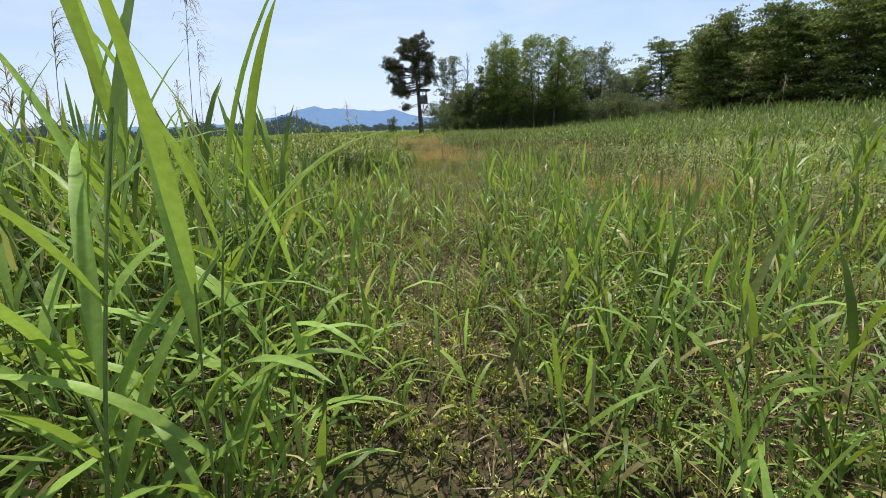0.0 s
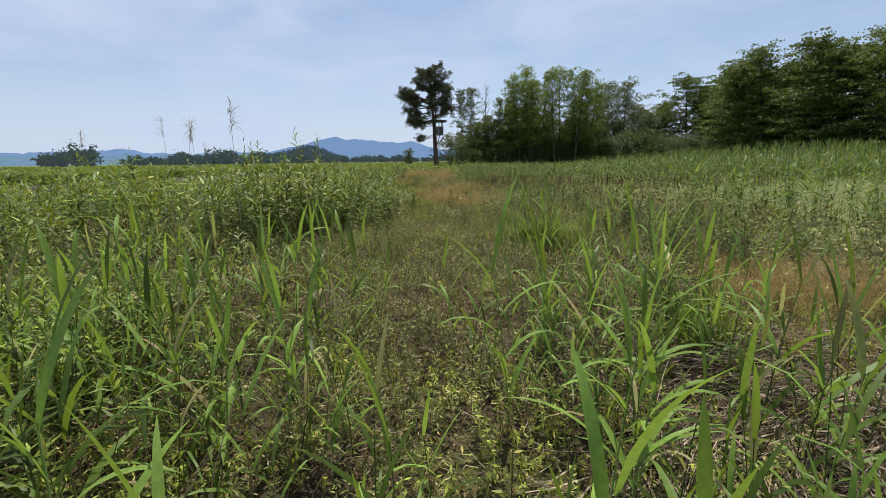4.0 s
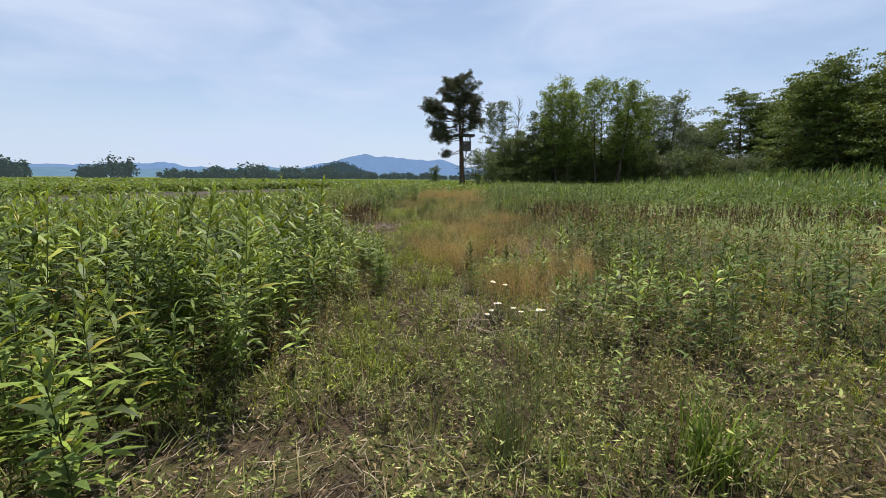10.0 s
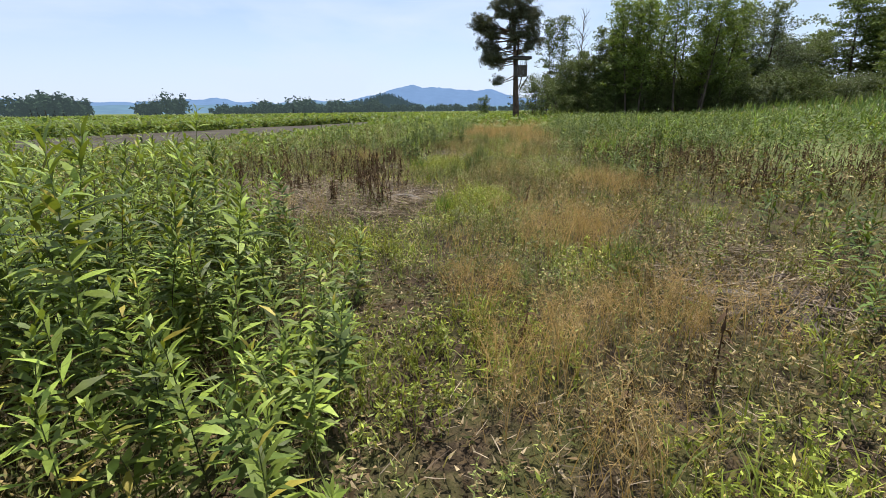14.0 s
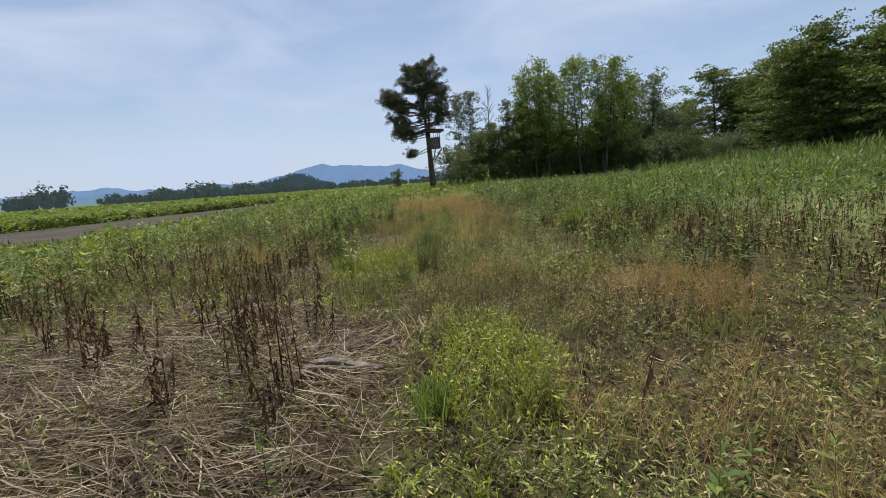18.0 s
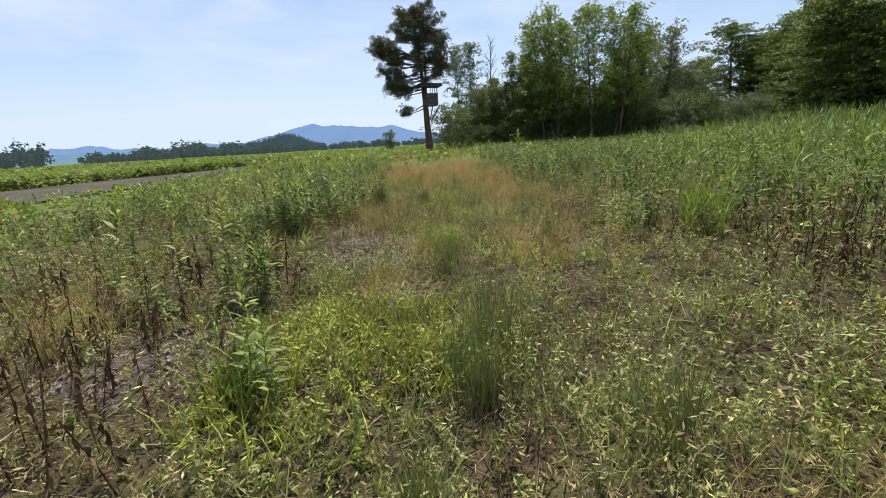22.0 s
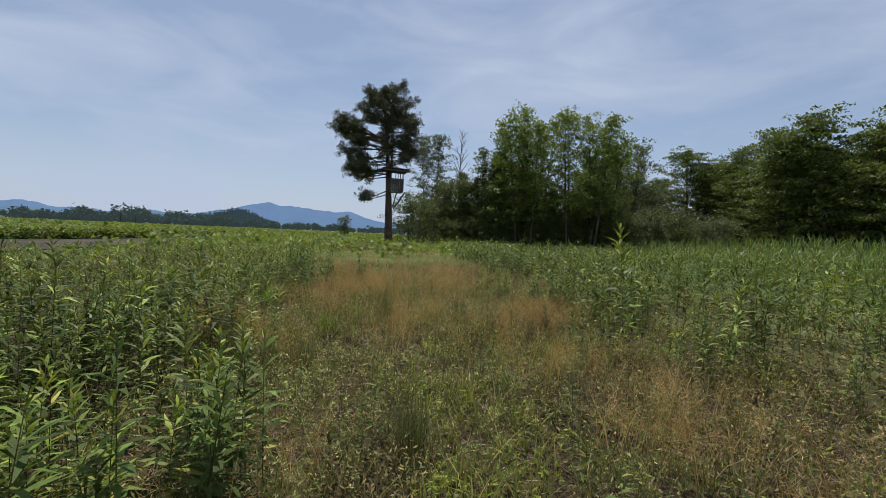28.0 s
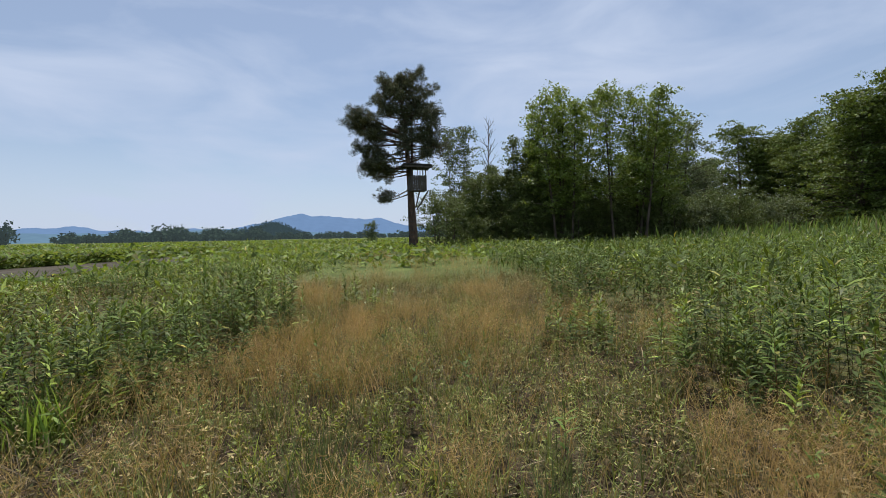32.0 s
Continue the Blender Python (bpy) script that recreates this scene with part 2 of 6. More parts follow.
# leaf colour plus a faint bluish emission for the air in between
M_FARTREE = far_material("hazy_far_tree_leaf", (0.030, 0.046, 0.028), (0.075, 0.105, 0.115), 0.42)
M_DAISY = leaf_material("daisy_petal", (0.78, 0.76, 0.70), (0.82, 0.80, 0.76), (0.7, 0.66, 0.5), 0.1, 0.2, 0.6)
M_BARK = solid_material("bark", (0.05, 0.038, 0.028), (0.14, 0.11, 0.085), 3.0, 0.95, 0.8, 14.0, 0.3)
M_PINEBARK = solid_material("pine_bark", (0.06, 0.042, 0.032), (0.17, 0.115, 0.08), 4.0, 0.95, 0.9, 10.0, 0.4)
M_WOOD = solid_material("weathered_board", (0.045, 0.040, 0.034), (0.105, 0.092, 0.08), 5.0, 0.9, 0.4, 30.0, 0.4)
M_FELT = solid_material("roof_felt", (0.025, 0.025, 0.027), (0.06, 0.058, 0.056), 6.0, 0.9, 0.3, 60.0)
M_LOG = solid_material("bleached_wood", (0.09, 0.072, 0.055), (0.30, 0.26, 0.215), 14.0, 0.85, 0.8, 60.0, 1.0)
M_STONE = solid_material("pale_stone", (0.16, 0.15, 0.14), (0.36, 0.34, 0.31), 20.0, 0.8, 0.5, 60.0)
M_TWIG = solid_material("dry_twig", (0.10, 0.075, 0.055), (0.28, 0.23, 0.18), 12.0, 0.9, 0.3, 60.0)
# blue of the ridges and hill is mostly haze, put in as emission
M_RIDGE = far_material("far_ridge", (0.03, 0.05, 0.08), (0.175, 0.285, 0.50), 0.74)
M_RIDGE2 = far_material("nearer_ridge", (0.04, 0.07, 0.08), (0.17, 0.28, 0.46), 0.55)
M_HILLWOOD = far_material("hazy_hill_tree_leaf", (0.007, 0.011, 0.009), (0.050, 0.080, 0.095), 0.80)
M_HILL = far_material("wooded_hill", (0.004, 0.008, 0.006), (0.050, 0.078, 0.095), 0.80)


def ground_material():
    """Trodden marsh soil with litter and small green growth; far out a green meadow."""
    m, nt, out = material("marsh_soil")
    pos = nt.nodes.new("ShaderNodeNewGeometry").outputs["Position"]
    sep = nt.nodes.new("ShaderNodeSeparateXYZ")
    nt.links.new(pos, sep.inputs[0])
    # brown soil tones, darkened to carry the shade in gaps between plants
    soil = mixed(nt, ranged(nt, noise_at(nt, 1.1, 6.0), 0.35, 0.65), (0.026, 0.019, 0.012), (0.064, 0.047, 0.030))
    soil = mixed(nt, ranged(nt, noise_at(nt, 26.0, 6.0), 0.45, 0.62), soil, (0.095, 0.068, 0.042))
    soil = mixed(nt, ranged(nt, noise_at(nt, 90.0, 4.0), 0.52, 0.66), soil, (0.02, 0.015, 0.01))
    green = mixed(nt, ranged(nt, noise_at(nt, 0.9, 5.0), 0.35, 0.65), (0.065, 0.095, 0.028), (0.13, 0.165, 0.048))
    green = mixed(nt, ranged(nt, noise_at(nt, 0.035, 4.0), 0.4, 0.62), green, (0.16, 0.18, 0.07))
    d = nt.nodes.new("ShaderNodeVectorMath")
    d.operation = "DISTANCE"
    nt.links.new(pos, d.inputs[0])
    d.inputs[1].default_value = (-5, 27, 0)
    moss = mixed(nt, ranged(nt, noise_at(nt, 14.0, 5.0), 0.35, 0.65), (0.045, 0.055, 0.018), (0.105, 0.105, 0.034))
    soil = mixed(nt, ranged(nt, noise_at(nt, 2.6, 5.0), 0.42, 0.60, 0.0, 0.7), soil, moss)
    span = nt.nodes.new("ShaderNodeMath")
    span.operation = "ABSOLUTE"
    shift = nt.nodes.new("ShaderNodeMath")
    shift.operation = "ADD"
    shift.inputs[1].default_value = 5.2
    nt.links.new(sep.outputs["X"], shift.inputs[0])
    nt.links.new(shift.outputs[0], span.inputs[0])
    wide = nt.nodes.new("ShaderNodeMath")
    wide.operation = "MAXIMUM"
    nt.links.new(ranged(nt, span.outputs[0], 4.5, 9.0), wide.inputs[0])
    nt.links.new(ranged(nt, d.outputs["Value"], 24.0, 34.0), wide.inputs[1])
    tone = mixed(nt, wide.outputs[0], soil, green)
    bsdf = nt.nodes.new("ShaderNodeBsdfPrincipled")
    bsdf.inputs["Roughness"].default_value = 0.95
    bsdf.inputs["Specular IOR Level"].default_value = 0.08
    nt.links.new(tone, bsdf.inputs["Base Color"])
    bp = nt.nodes.new("ShaderNodeBump")
    bp.inputs["Strength"].default_value, bp.inputs["Distance"].default_value = 0.8, 0.03
    nt.links.new(noise_at(nt, 22.0, 7.0), bp.inputs["Height"])
    nt.links.new(bp.outputs["Normal"], bsdf.inputs["Normal"])
    nt.links.new(bsdf.outputs["BSDF"], out.inputs["Surface"])
    return m


M_GROUND = ground_material()
M_MUD = solid_material("damp_mud", (0.030, 0.022, 0.018), (0.120, 0.092, 0.072), 9.0, 0.6, 1.0, 40.0)
M_CRUST = solid_material("dried_mud_crust", (0.10, 0.076, 0.056), (0.31, 0.250, 0.190), 30.0, 0.85, 0.6, 60.0)
M_YELLOW = leaf_material("yellow_petal", (0.65, 0.50, 0.03), (0.75, 0.60, 0.06), (0.6, 0.4, 0.03), 0.1, 0.3, 0.6)
M_BARE = solid_material("bare_field_soil", (0.050, 0.041, 0.030), (0.090, 0.076, 0.058), 0.4, 0.95, 0.5, 6.0)


# ---- mesh tools ----
rng = np.random.default_rng(7)
TABLE = np.random.default_rng(11).random((128, 128))


def vnoise(x, y, size, shift=0):
    """Smooth value noise from 0 to 1 with bumps about size metres wide."""
    x, y = np.asarray(x) / size + 17.3 * shift, np.asarray(y) / size + 5.7 * shift
    i, j = np.floor(x).astype(int), np.floor(y).astype(int)
    u, v = x - i, y - j
    u, v = u * u * (3 - 2 * u), v * v * (3 - 2 * v)
    g = lambda a, b: TABLE[a % 128, b % 128]
    return (g(i, j) * (1 - u) + g(i + 1, j) * u) * (1 - v) + (g(i, j + 1) * (1 - u) + g(i + 1, j + 1) * u) * v


def fbm(x, y, size, shift=0):
    return 0.55 * vnoise(x, y, size, shift) + 0.3 * vnoise(x, y, size / 2.3, shift + 1) + 0.15 * vnoise(x, y, size / 5.1, shift + 2)


class Soup:
    """Quads gathered from many ribbons and tubes, to be made into one mesh."""

    def __init__(self):
        self.v, self.f, self.m, self.n = [], [], [], 0

    def add(self, v, f, mat=0, corners=4):
        self.v.append(v.reshape(-1, 3))
        self.f.append(f.reshape(-1, corners) + self.n)
        self.m.append(np.full(f.size // corners, mat))
        self.n += v.size // 3

    def mesh(self, name, mats, smooth=True):
        v, mi = np.concatenate(self.v), np.concatenate(self.m)
        loops = np.concatenate([f.ravel() for f in self.f])
        sizes = np.concatenate([np.full(len(f), f.shape[1]) for f in self.f])
        me = bpy.data.meshes.new(name)
        me.vertices.add(len(v))
        me.vertices.foreach_set("co", v.astype(np.float32).ravel())
        me.loops.add(len(loops))
        me.loops.foreach_set("vertex_index", loops.astype(np.int32))
        me.polygons.add(len(sizes))
        me.polygons.foreach_set("loop_start", np.concatenate([[0], np.cumsum(sizes)[:-1]]).astype(np.int32))
        for m in mats:
            me.materials.append(m)
        me.polygons.foreach_set("material_index", mi.astype(np.int32))
        me.polygons.foreach_set("use_smooth", np.full(len(sizes), smooth))
        me.update()
        return me


def spine(base, az, pitch, length, droop, nseg, sway=0.0):
    """Points along curved stalks: start, compass angle, pitch, length and how far each bends over (radians)."""
    n = len(base)
    full = lambda a: np.broadcast_to(np.asarray(a, float), (n,))
    az, pitch, length, droop = full(az), full(pitch), full(length), full(droop)
    s = (np.arange(nseg) + 0.5) / nseg
    th = pitch[:, None] - droop[:, None] * s[None] ** 1.4
    a = az[:, None] + sway * s[None]
    step = np.stack([np.cos(th) * np.cos(a), np.cos(th) * np.sin(a), np.sin(th)], -1) * (length / nseg)[:, None, None]
    p = np.concatenate([np.zeros((n, 1, 3)), np.cumsum(step, 1)], 1) + base[:, None, :]
    return p, az, step


def ribbons(soup, base, az, pitch, length, width, droop, nseg=3, shape=(0.35, 1.0, 0.75, 0.04), mat=0, roll=0.0, kite=False):
    """Leaves or blades as curved strips."""
    n = len(base)
    if n == 0:
        return
    p, az, step = spine(base, az, pitch, length, droop, nseg)
    w = np.interp(np.linspace(0, 1, nseg + 1), np.linspace(0, 1, len(shape)), shape)
    side = np.stack([-np.sin(az), np.cos(az), np.zeros(n)], -1)
    r = np.broadcast_to(np.asarray(roll, float), (n,))
    t0 = step[:, 0] / np.linalg.norm(step[:, 0], axis=1, keepdims=True)
    up = np.cross(t0, side)
    side = side * np.cos(r)[:, None] + up * np.sin(r)[:, None]
    off = side[:, None, :] * (np.broadcast_to(np.asarray(width, float), (n,))[:, None] * w[None] / 2)[..., None]
    if nseg == 1 and kite:
        mid = p[:, 0] + (p[:, 1] - p[:, 0]) * 0.42
        soup.add(np.stack([p[:, 0], mid - off[:, 0], p[:, 1], mid + off[:, 0]], 1), np.arange(4 * n).reshape(n, 4), mat, 4)
        return
    if nseg == 1:
        v = np.stack([p[:, 0] - off[:, 0], p[:, 0] + off[:, 0], p[:, 1]], 1)
        soup.add(v, np.arange(3 * n).reshape(n, 3), mat, 3)
        return
    v = np.stack([p - off, p + off], 2)
    k = np.arange(nseg)
    q = np.stack([2 * k, 2 * k + 1, 2 * k + 3, 2 * k + 2], -1)
    f = q[None] + (np.arange(n) * 2 * (nseg + 1))[:, None, None]
    soup.add(v, f, mat)


def tubes(soup, base, az, pitch, length, radius, droop, nseg=3, taper=0.35, sides=4, mat=0):
    """Stems, limbs and trunks as tapered tubes."""
    n = len(base)
    if n == 0:
        return None
    p, az, step = spine(base, az, pitch, length, droop, nseg)
    t = np.concatenate([step, step[:, -1:]], 1)
    t = t / np.linalg.norm(t, axis=2, keepdims=True)
    e1 = np.broadcast_to(np.stack([-np.sin(az), np.cos(az), np.zeros(n)], -1)[:, None], t.shape)
    e2 = np.cross(t, e1)
    rad = np.broadcast_to(np.asarray(radius, float), (n,))[:, None] * np.linspace(1, taper, nseg + 1)[None]
    ang = np.arange(sides) * 2 * np.pi / sides
    ring = p[:, :, None, :] + rad[:, :, None, None] * (np.cos(ang)[None, None, :, None] * e1[:, :, None] + np.sin(ang)[None, None, :, None] * e2[:, :, None])
    k, j = np.meshgrid(np.arange(nseg), np.arange(sides), indexing="ij")
    j2 = (j + 1) % sides
    q = np.stack([k * sides + j, k * sides + j2, (k + 1) * sides + j2, (k + 1) * sides + j], -1).reshape(-1, 4)
    f = q[None] + (np.arange(n) * sides * (nseg + 1))[:, None, None]
    soup.add(ring, f, mat)
    return p


def cards(soup, centre, size, mat=0, flat=0.6, long=1.6):
    """Single leaves: small pointed blades turned every way."""
    n = len(centre)
    if n == 0:
        return
    nrm = rng.normal(size=(n, 3))
    nrm[:, 2] = np.abs(nrm[:, 2]) + flat
    nrm /= np.linalg.norm(nrm, axis=1, keepdims=True)
    a = np.cross(nrm, rng.normal(size=(n, 3)))
    a /= np.linalg.norm(a, axis=1, keepdims=True)
    b = np.cross(nrm, a)
    s = np.broadcast_to(np.asarray(size, float), (n,))[:, None]
    v = np.stack([centre - a * s * long * 0.4 - b * s * 0.55, centre - a * s * long * 0.4 + b * s * 0.55, centre + a * s * long * 0.6], 1)
    soup.add(v, np.arange(3 * n).reshape(n, 3), mat, 3)


def kites(soup, centre, size, mat=0, long=3.6):
    """Single small leaves, pointed at both ends."""
    n = len(centre)
    if n == 0:
        return
    az, tilt, roll = rng.uniform(0, 6.28, n), rng.uniform(-0.3, 1.2, n), rng.uniform(-1.0, 1.0, n)
    a = np.stack([np.cos(tilt) * np.cos(az), np.cos(tilt) * np.sin(az), np.sin(tilt)], -1)
    h = np.stack([-np.sin(az), np.cos(az), np.zeros(n)], -1)
    b = h * np.cos(roll)[:, None] + np.cross(a, h) * np.sin(roll)[:, None]
    s = np.broadcast_to(np.asarray(size, float), (n,))[:, None]
    v = np.stack([centre - a * s * long * 0.5, centre - b * s * 0.5, centre + a * s * long * 0.5, centre + b * s * 0.5], 1)
    soup.add(v, np.arange(4 * n).reshape(n, 4), mat, 4)


def part(name, data, parent, label=""):
    ob = new(name, data)
    ob.parent = parent
    if label:
        ob["label"] = label
    return ob


def bm_mesh(name, bm, mat, smooth=False):
    me = bpy.data.meshes.new(name)
    bm.to_mesh(me)
    bm.free()
    me.materials.append(mat)
    for p in me.polygons:
        p.use_smooth = smooth
    return me


def xyz(x, y, z):
    return np.stack([np.asarray(x, float), np.asarray(y, float), np.broadcast_to(np.asarray(z, float), np.shape(x))], -1)


# ---- plan: the way through the meadow ----
WAY_Y = (0, 8, 10, 12, 14, 16, 18, 20, 22, 24, 26, 28, 30, 32, 34, 36, 38, 40, 43, 50, 60, 80)
WAY_X = (-7.6, -6.4, -6.05, -5.65, -5.4, -5.23, -4.95, -4.68, -4.8, -4.92, -5.3, -5.47, -5.6, -5.3, -5.75, -5.7, -5.05, -4.43, -3.95, -3.4, -2.4, -0.6)


def way(y):
    return np.interp(y, WAY_Y, WAY_X)


def ground_z(x, y):
    near = np.clip(1.6 - np.hypot(np.asarray(x) + 5, np.asarray(y) - 27) / 60, 0, 1)
    return (0.10 * (fbm(x, y, 3.0, 3) - 0.5) + 0.04 * (vnoise(x, y, 0.5, 5) - 0.5)) * near


def scatter(x0, x1, y0, y1, most, density):
    """Random places in a rectangle, at most so many per square metre, thinned by density(x, y) from 0 to 1."""
    n = int((x1 - x0) * (y1 - y0) * most)
    x, y = rng.uniform(x0, x1, n), rng.uniform(y0, y1, n)
    keep = rng.random(n) < density(x, y)
    return x[keep], y[keep]


def box(x, y, x0, x1, y0, y1, edge=1.0):
    """1 inside a rectangle, falling to 0 over an uneven edge."""
    w = (fbm(x, y, 2.2, 9) - 0.5) * 2.4 * edge
    d = np.minimum(np.minimum(x - x0, x1 - x), np.minimum(y - y0, y1 - y)) + w
    return np.clip(d / edge + 0.5, 0, 1)


def spot(x, y, cx, cy, r):
    return np.clip((r - np.hypot(x - cx, y - cy) + (fbm(x, y, 0.9, 4) - 0.5) * r) / (0.35 * r) + 0.5, 0, 1)


# ---- ground ----
def steps(dense0, dense1, step, reach):
    mid = list(np.arange(dense0, dense1 + step / 2, step))
    grow, s, a = [], step, 0.0
    while a < reach:
        s *= 1.32
        a += s
        grow.append(a)
    return np.array([dense0 - g for g in reversed(grow)] + mid + [dense1 + g for g in grow])


gx, gy = steps(-14, 5, 0.36, 4600), steps(4, 50, 0.36, 4600)
GX, GY = np.meshgrid(gx, gy)
sheet = Soup()
nx, ny = len(gx), len(gy)
jj, ii = np.meshgrid(np.arange(nx - 1), np.arange(ny - 1))
quad = np.stack([ii * nx + jj, ii * nx + jj + 1, (ii + 1) * nx + jj + 1, (ii + 1) * nx + jj], -1)
sheet.add(np.stack([GX, GY, ground_z(GX, GY)], -1), quad)
tagged(new("ground", sheet.mesh("ground", [M_GROUND])), "flat marsh meadow soil, brown along the trodden way and green far out", "ground", kind="structure")

# bare strip of field beyond the weeds
def near_x(y):
    return np.interp(y, (18, 45, 55, 63, 76, 104, 112), (-21, -17.2, -16.2, -15.4, -14.4, -13.2, -12.9))


def far_x(y):
    return np.interp(y, (18, 45, 56, 65, 72, 78, 88, 104, 112), (-34, -28.5, -25.5, -22.5, -19.8, -18.3, -15.8, -14.0, -13.2))


strip = Soup()
sy = np.linspace(18, 112, 48)
near_edge = near_x(sy) + (fbm(sy, sy * 0, 9, 2) - 0.5) * 1.2
far_edge = far_x(sy) + (fbm(sy, sy * 0, 7, 6) - 0.5) * 1.0
cols = 7
fr = np.linspace(0, 1, cols)
sx = near_edge[:, None] * (1 - fr) + far_edge[:, None] * fr
syy = np.broadcast_to(sy[:, None], sx.shape)
jj, ii = np.meshgrid(np.arange(cols - 1), np.arange(len(sy) - 1))
quad = np.stack([ii * cols + jj, (ii + 1) * cols + jj, (ii + 1) * cols + jj + 1, ii * cols + jj + 1], -1)
strip.add(np.stack([sx, syy, ground_z(sx, syy) + 0.05 + 0.03 * vnoise(sx, syy, 1.1)], -1), quad)
tagged(new("bare_field", strip.mesh("bare_field", [M_BARE])), "strip of bare grey field soil beyond the weeds", "bare field", kind="structure")


# ---- backdrop: far ridges, hill and tree lines ----
def ridge(name, mat, label, dist, profile, depth, rough):
    """A far chain of hills: bearing in degrees from +y and height in metres, seen from the meadow."""
    b = np.linspace(profile[0][0], profile[-1][0], 320)
    h = np.interp(b, [p[0] for p in profile], [p[1] for p in profile])
    h = h + rough * (0.6 * (fbm(b * 10, b * 0, 9.0, 8) - 0.5) - 0.55 * np.abs(fbm(b * 10, b * 0, 14.0, 5) - 0.5) * 2 + 0.12) * np.clip(h / 30, 0, 1)
    rows = 6
    v = np.zeros((rows, len(b), 3))
    for r in range(rows):
        k = r / (rows - 1)
        d = dist + depth * (k - 1) + 60 * (vnoise(b * 8, b * 0 + r, 3.0, r) - 0.5) * (1 - k)
        z = h * k ** 0.8 - 6 * (1 - k)
        v[r] = np.stack([-5 + d * np.sin(np.radians(b)), 27 + d * np.cos(np.radians(b)), z], -1)
    s = Soup()
    n = len(b)
    jj, ii = np.meshgrid(np.arange(n - 1), np.arange(rows - 1))
    s.add(v, np.stack([ii * n + jj, ii * n + jj + 1, (ii + 1) * n + jj + 1, (ii + 1) * n + jj], -1))
    return tagged(new(name, s.mesh(name, [mat])), label, "hills", kind="structure")


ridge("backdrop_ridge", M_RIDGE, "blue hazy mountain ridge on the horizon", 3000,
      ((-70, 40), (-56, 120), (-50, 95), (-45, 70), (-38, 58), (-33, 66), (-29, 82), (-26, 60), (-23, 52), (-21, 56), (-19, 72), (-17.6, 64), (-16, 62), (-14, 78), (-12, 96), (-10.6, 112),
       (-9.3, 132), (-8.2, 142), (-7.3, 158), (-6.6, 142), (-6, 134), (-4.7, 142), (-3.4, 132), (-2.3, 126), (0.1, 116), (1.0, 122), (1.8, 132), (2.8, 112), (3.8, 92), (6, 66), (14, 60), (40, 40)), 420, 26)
ridge("backdrop_foothill", M_RIDGE2, "foothills turned pale blue-green by haze before the mountain ridge", 2300,
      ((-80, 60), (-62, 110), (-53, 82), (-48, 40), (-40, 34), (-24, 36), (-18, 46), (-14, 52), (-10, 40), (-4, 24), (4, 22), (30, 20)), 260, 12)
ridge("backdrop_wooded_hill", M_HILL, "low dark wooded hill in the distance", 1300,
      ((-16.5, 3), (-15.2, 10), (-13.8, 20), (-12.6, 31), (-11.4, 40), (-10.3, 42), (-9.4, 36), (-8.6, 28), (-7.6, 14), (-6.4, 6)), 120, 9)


def hill_woods():
    """Treetops standing all over the wooded hill."""
    n = 420
    b = rng.uniform(-15.6, -7.0, n)
    k = rng.random(n) ** 0.5
    h = np.interp(b, (-16.5, -15.2, -13.8, -12.6, -11.4, -10.3, -9.4, -8.6, -7.6, -6.4), (3, 9, 18, 28, 36, 38, 32, 25, 12, 5)) * k ** 0.8
    d = 1300 + 120 * (k - 1) - 4
    x, y = -5 + d * np.sin(np.radians(b)), 27 + d * np.cos(np.radians(b))
    s = Soup()
    o = np.repeat(np.arange(n), 26)
    m = len(o)
    tall = rng.uniform(5, 12, n)
    up = rng.random(m)
    wide = 3.4 * (1.05 - up ** 1.6)
    p = np.stack([x[o] + rng.normal(size=m) * wide * 0.7, y[o] + rng.normal(size=m) * wide * 0.7, h[o] + 2.5 + tall[o] * up], -1)
    cards(s, p, 1.7 * rng.uniform(0.6, 1.3, m), 0, 0.3, 1.3)
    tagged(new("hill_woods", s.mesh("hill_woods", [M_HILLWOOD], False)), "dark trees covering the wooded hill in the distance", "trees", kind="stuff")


hill_woods()


def far_trees(name, label, x, y, h, wide, per, leaf, mat, trunk=True):
    """A distant row of trees as one piece: crowns of many leaf clumps over short trunks."""
    s = Soup()
    n = len(x)
    if trunk:
        tubes(s, xyz(x, y, -0.2), 0.0, np.pi / 2, h * 0.5, h * 0.02, 0.0, 2, 0.6, 4, 1)
    k = n * per
    o = np.repeat(np.arange(n), per)
    lump = rng.normal(size=(n, 9, 3))
    lump /= np.linalg.norm(lump, axis=2, keepdims=True)
    pick = rng.integers(0, 9, k)
    c = lump[o, pick] * (0.62 * rng.random((k, 1)) ** 0.3) + rng.normal(size=(k, 3)) * 0.17
    p = np.stack([x[o] + c[:, 0] * wide[o], y[o] + c[:, 1] * wide[o], h[o] * (0.46 + c[:, 2] * 0.60)], -1)
    p[:, 2] = np.where(p[:, 2] < 0.3, h[o] * rng.random(k) * 0.4, p[:, 2])
    cards(s, p, leaf * rng.uniform(0.6, 1.4, k), 0, 0.3, 1.2)
    return tagged(new(name, s.mesh(name, [mat, M_BARK])), label, "trees", kind="stuff")


def bearing_row(b0, b1, d, n, h0, h1, dj=0.08):
    b = np.radians(np.linspace(b0, b1, n) + rng.normal(size=n) * 0.2)
    dd = d * (1 + rng.uniform(-dj, dj, n))
    return -5 + dd * np.sin(b), 27 + dd * np.cos(b), (0.5 + 0.75 * vnoise(np.degrees(b) * 3, b * 0, 2.0, int(d) % 7)) * rng.uniform(h0, h1 * 1.15, n)


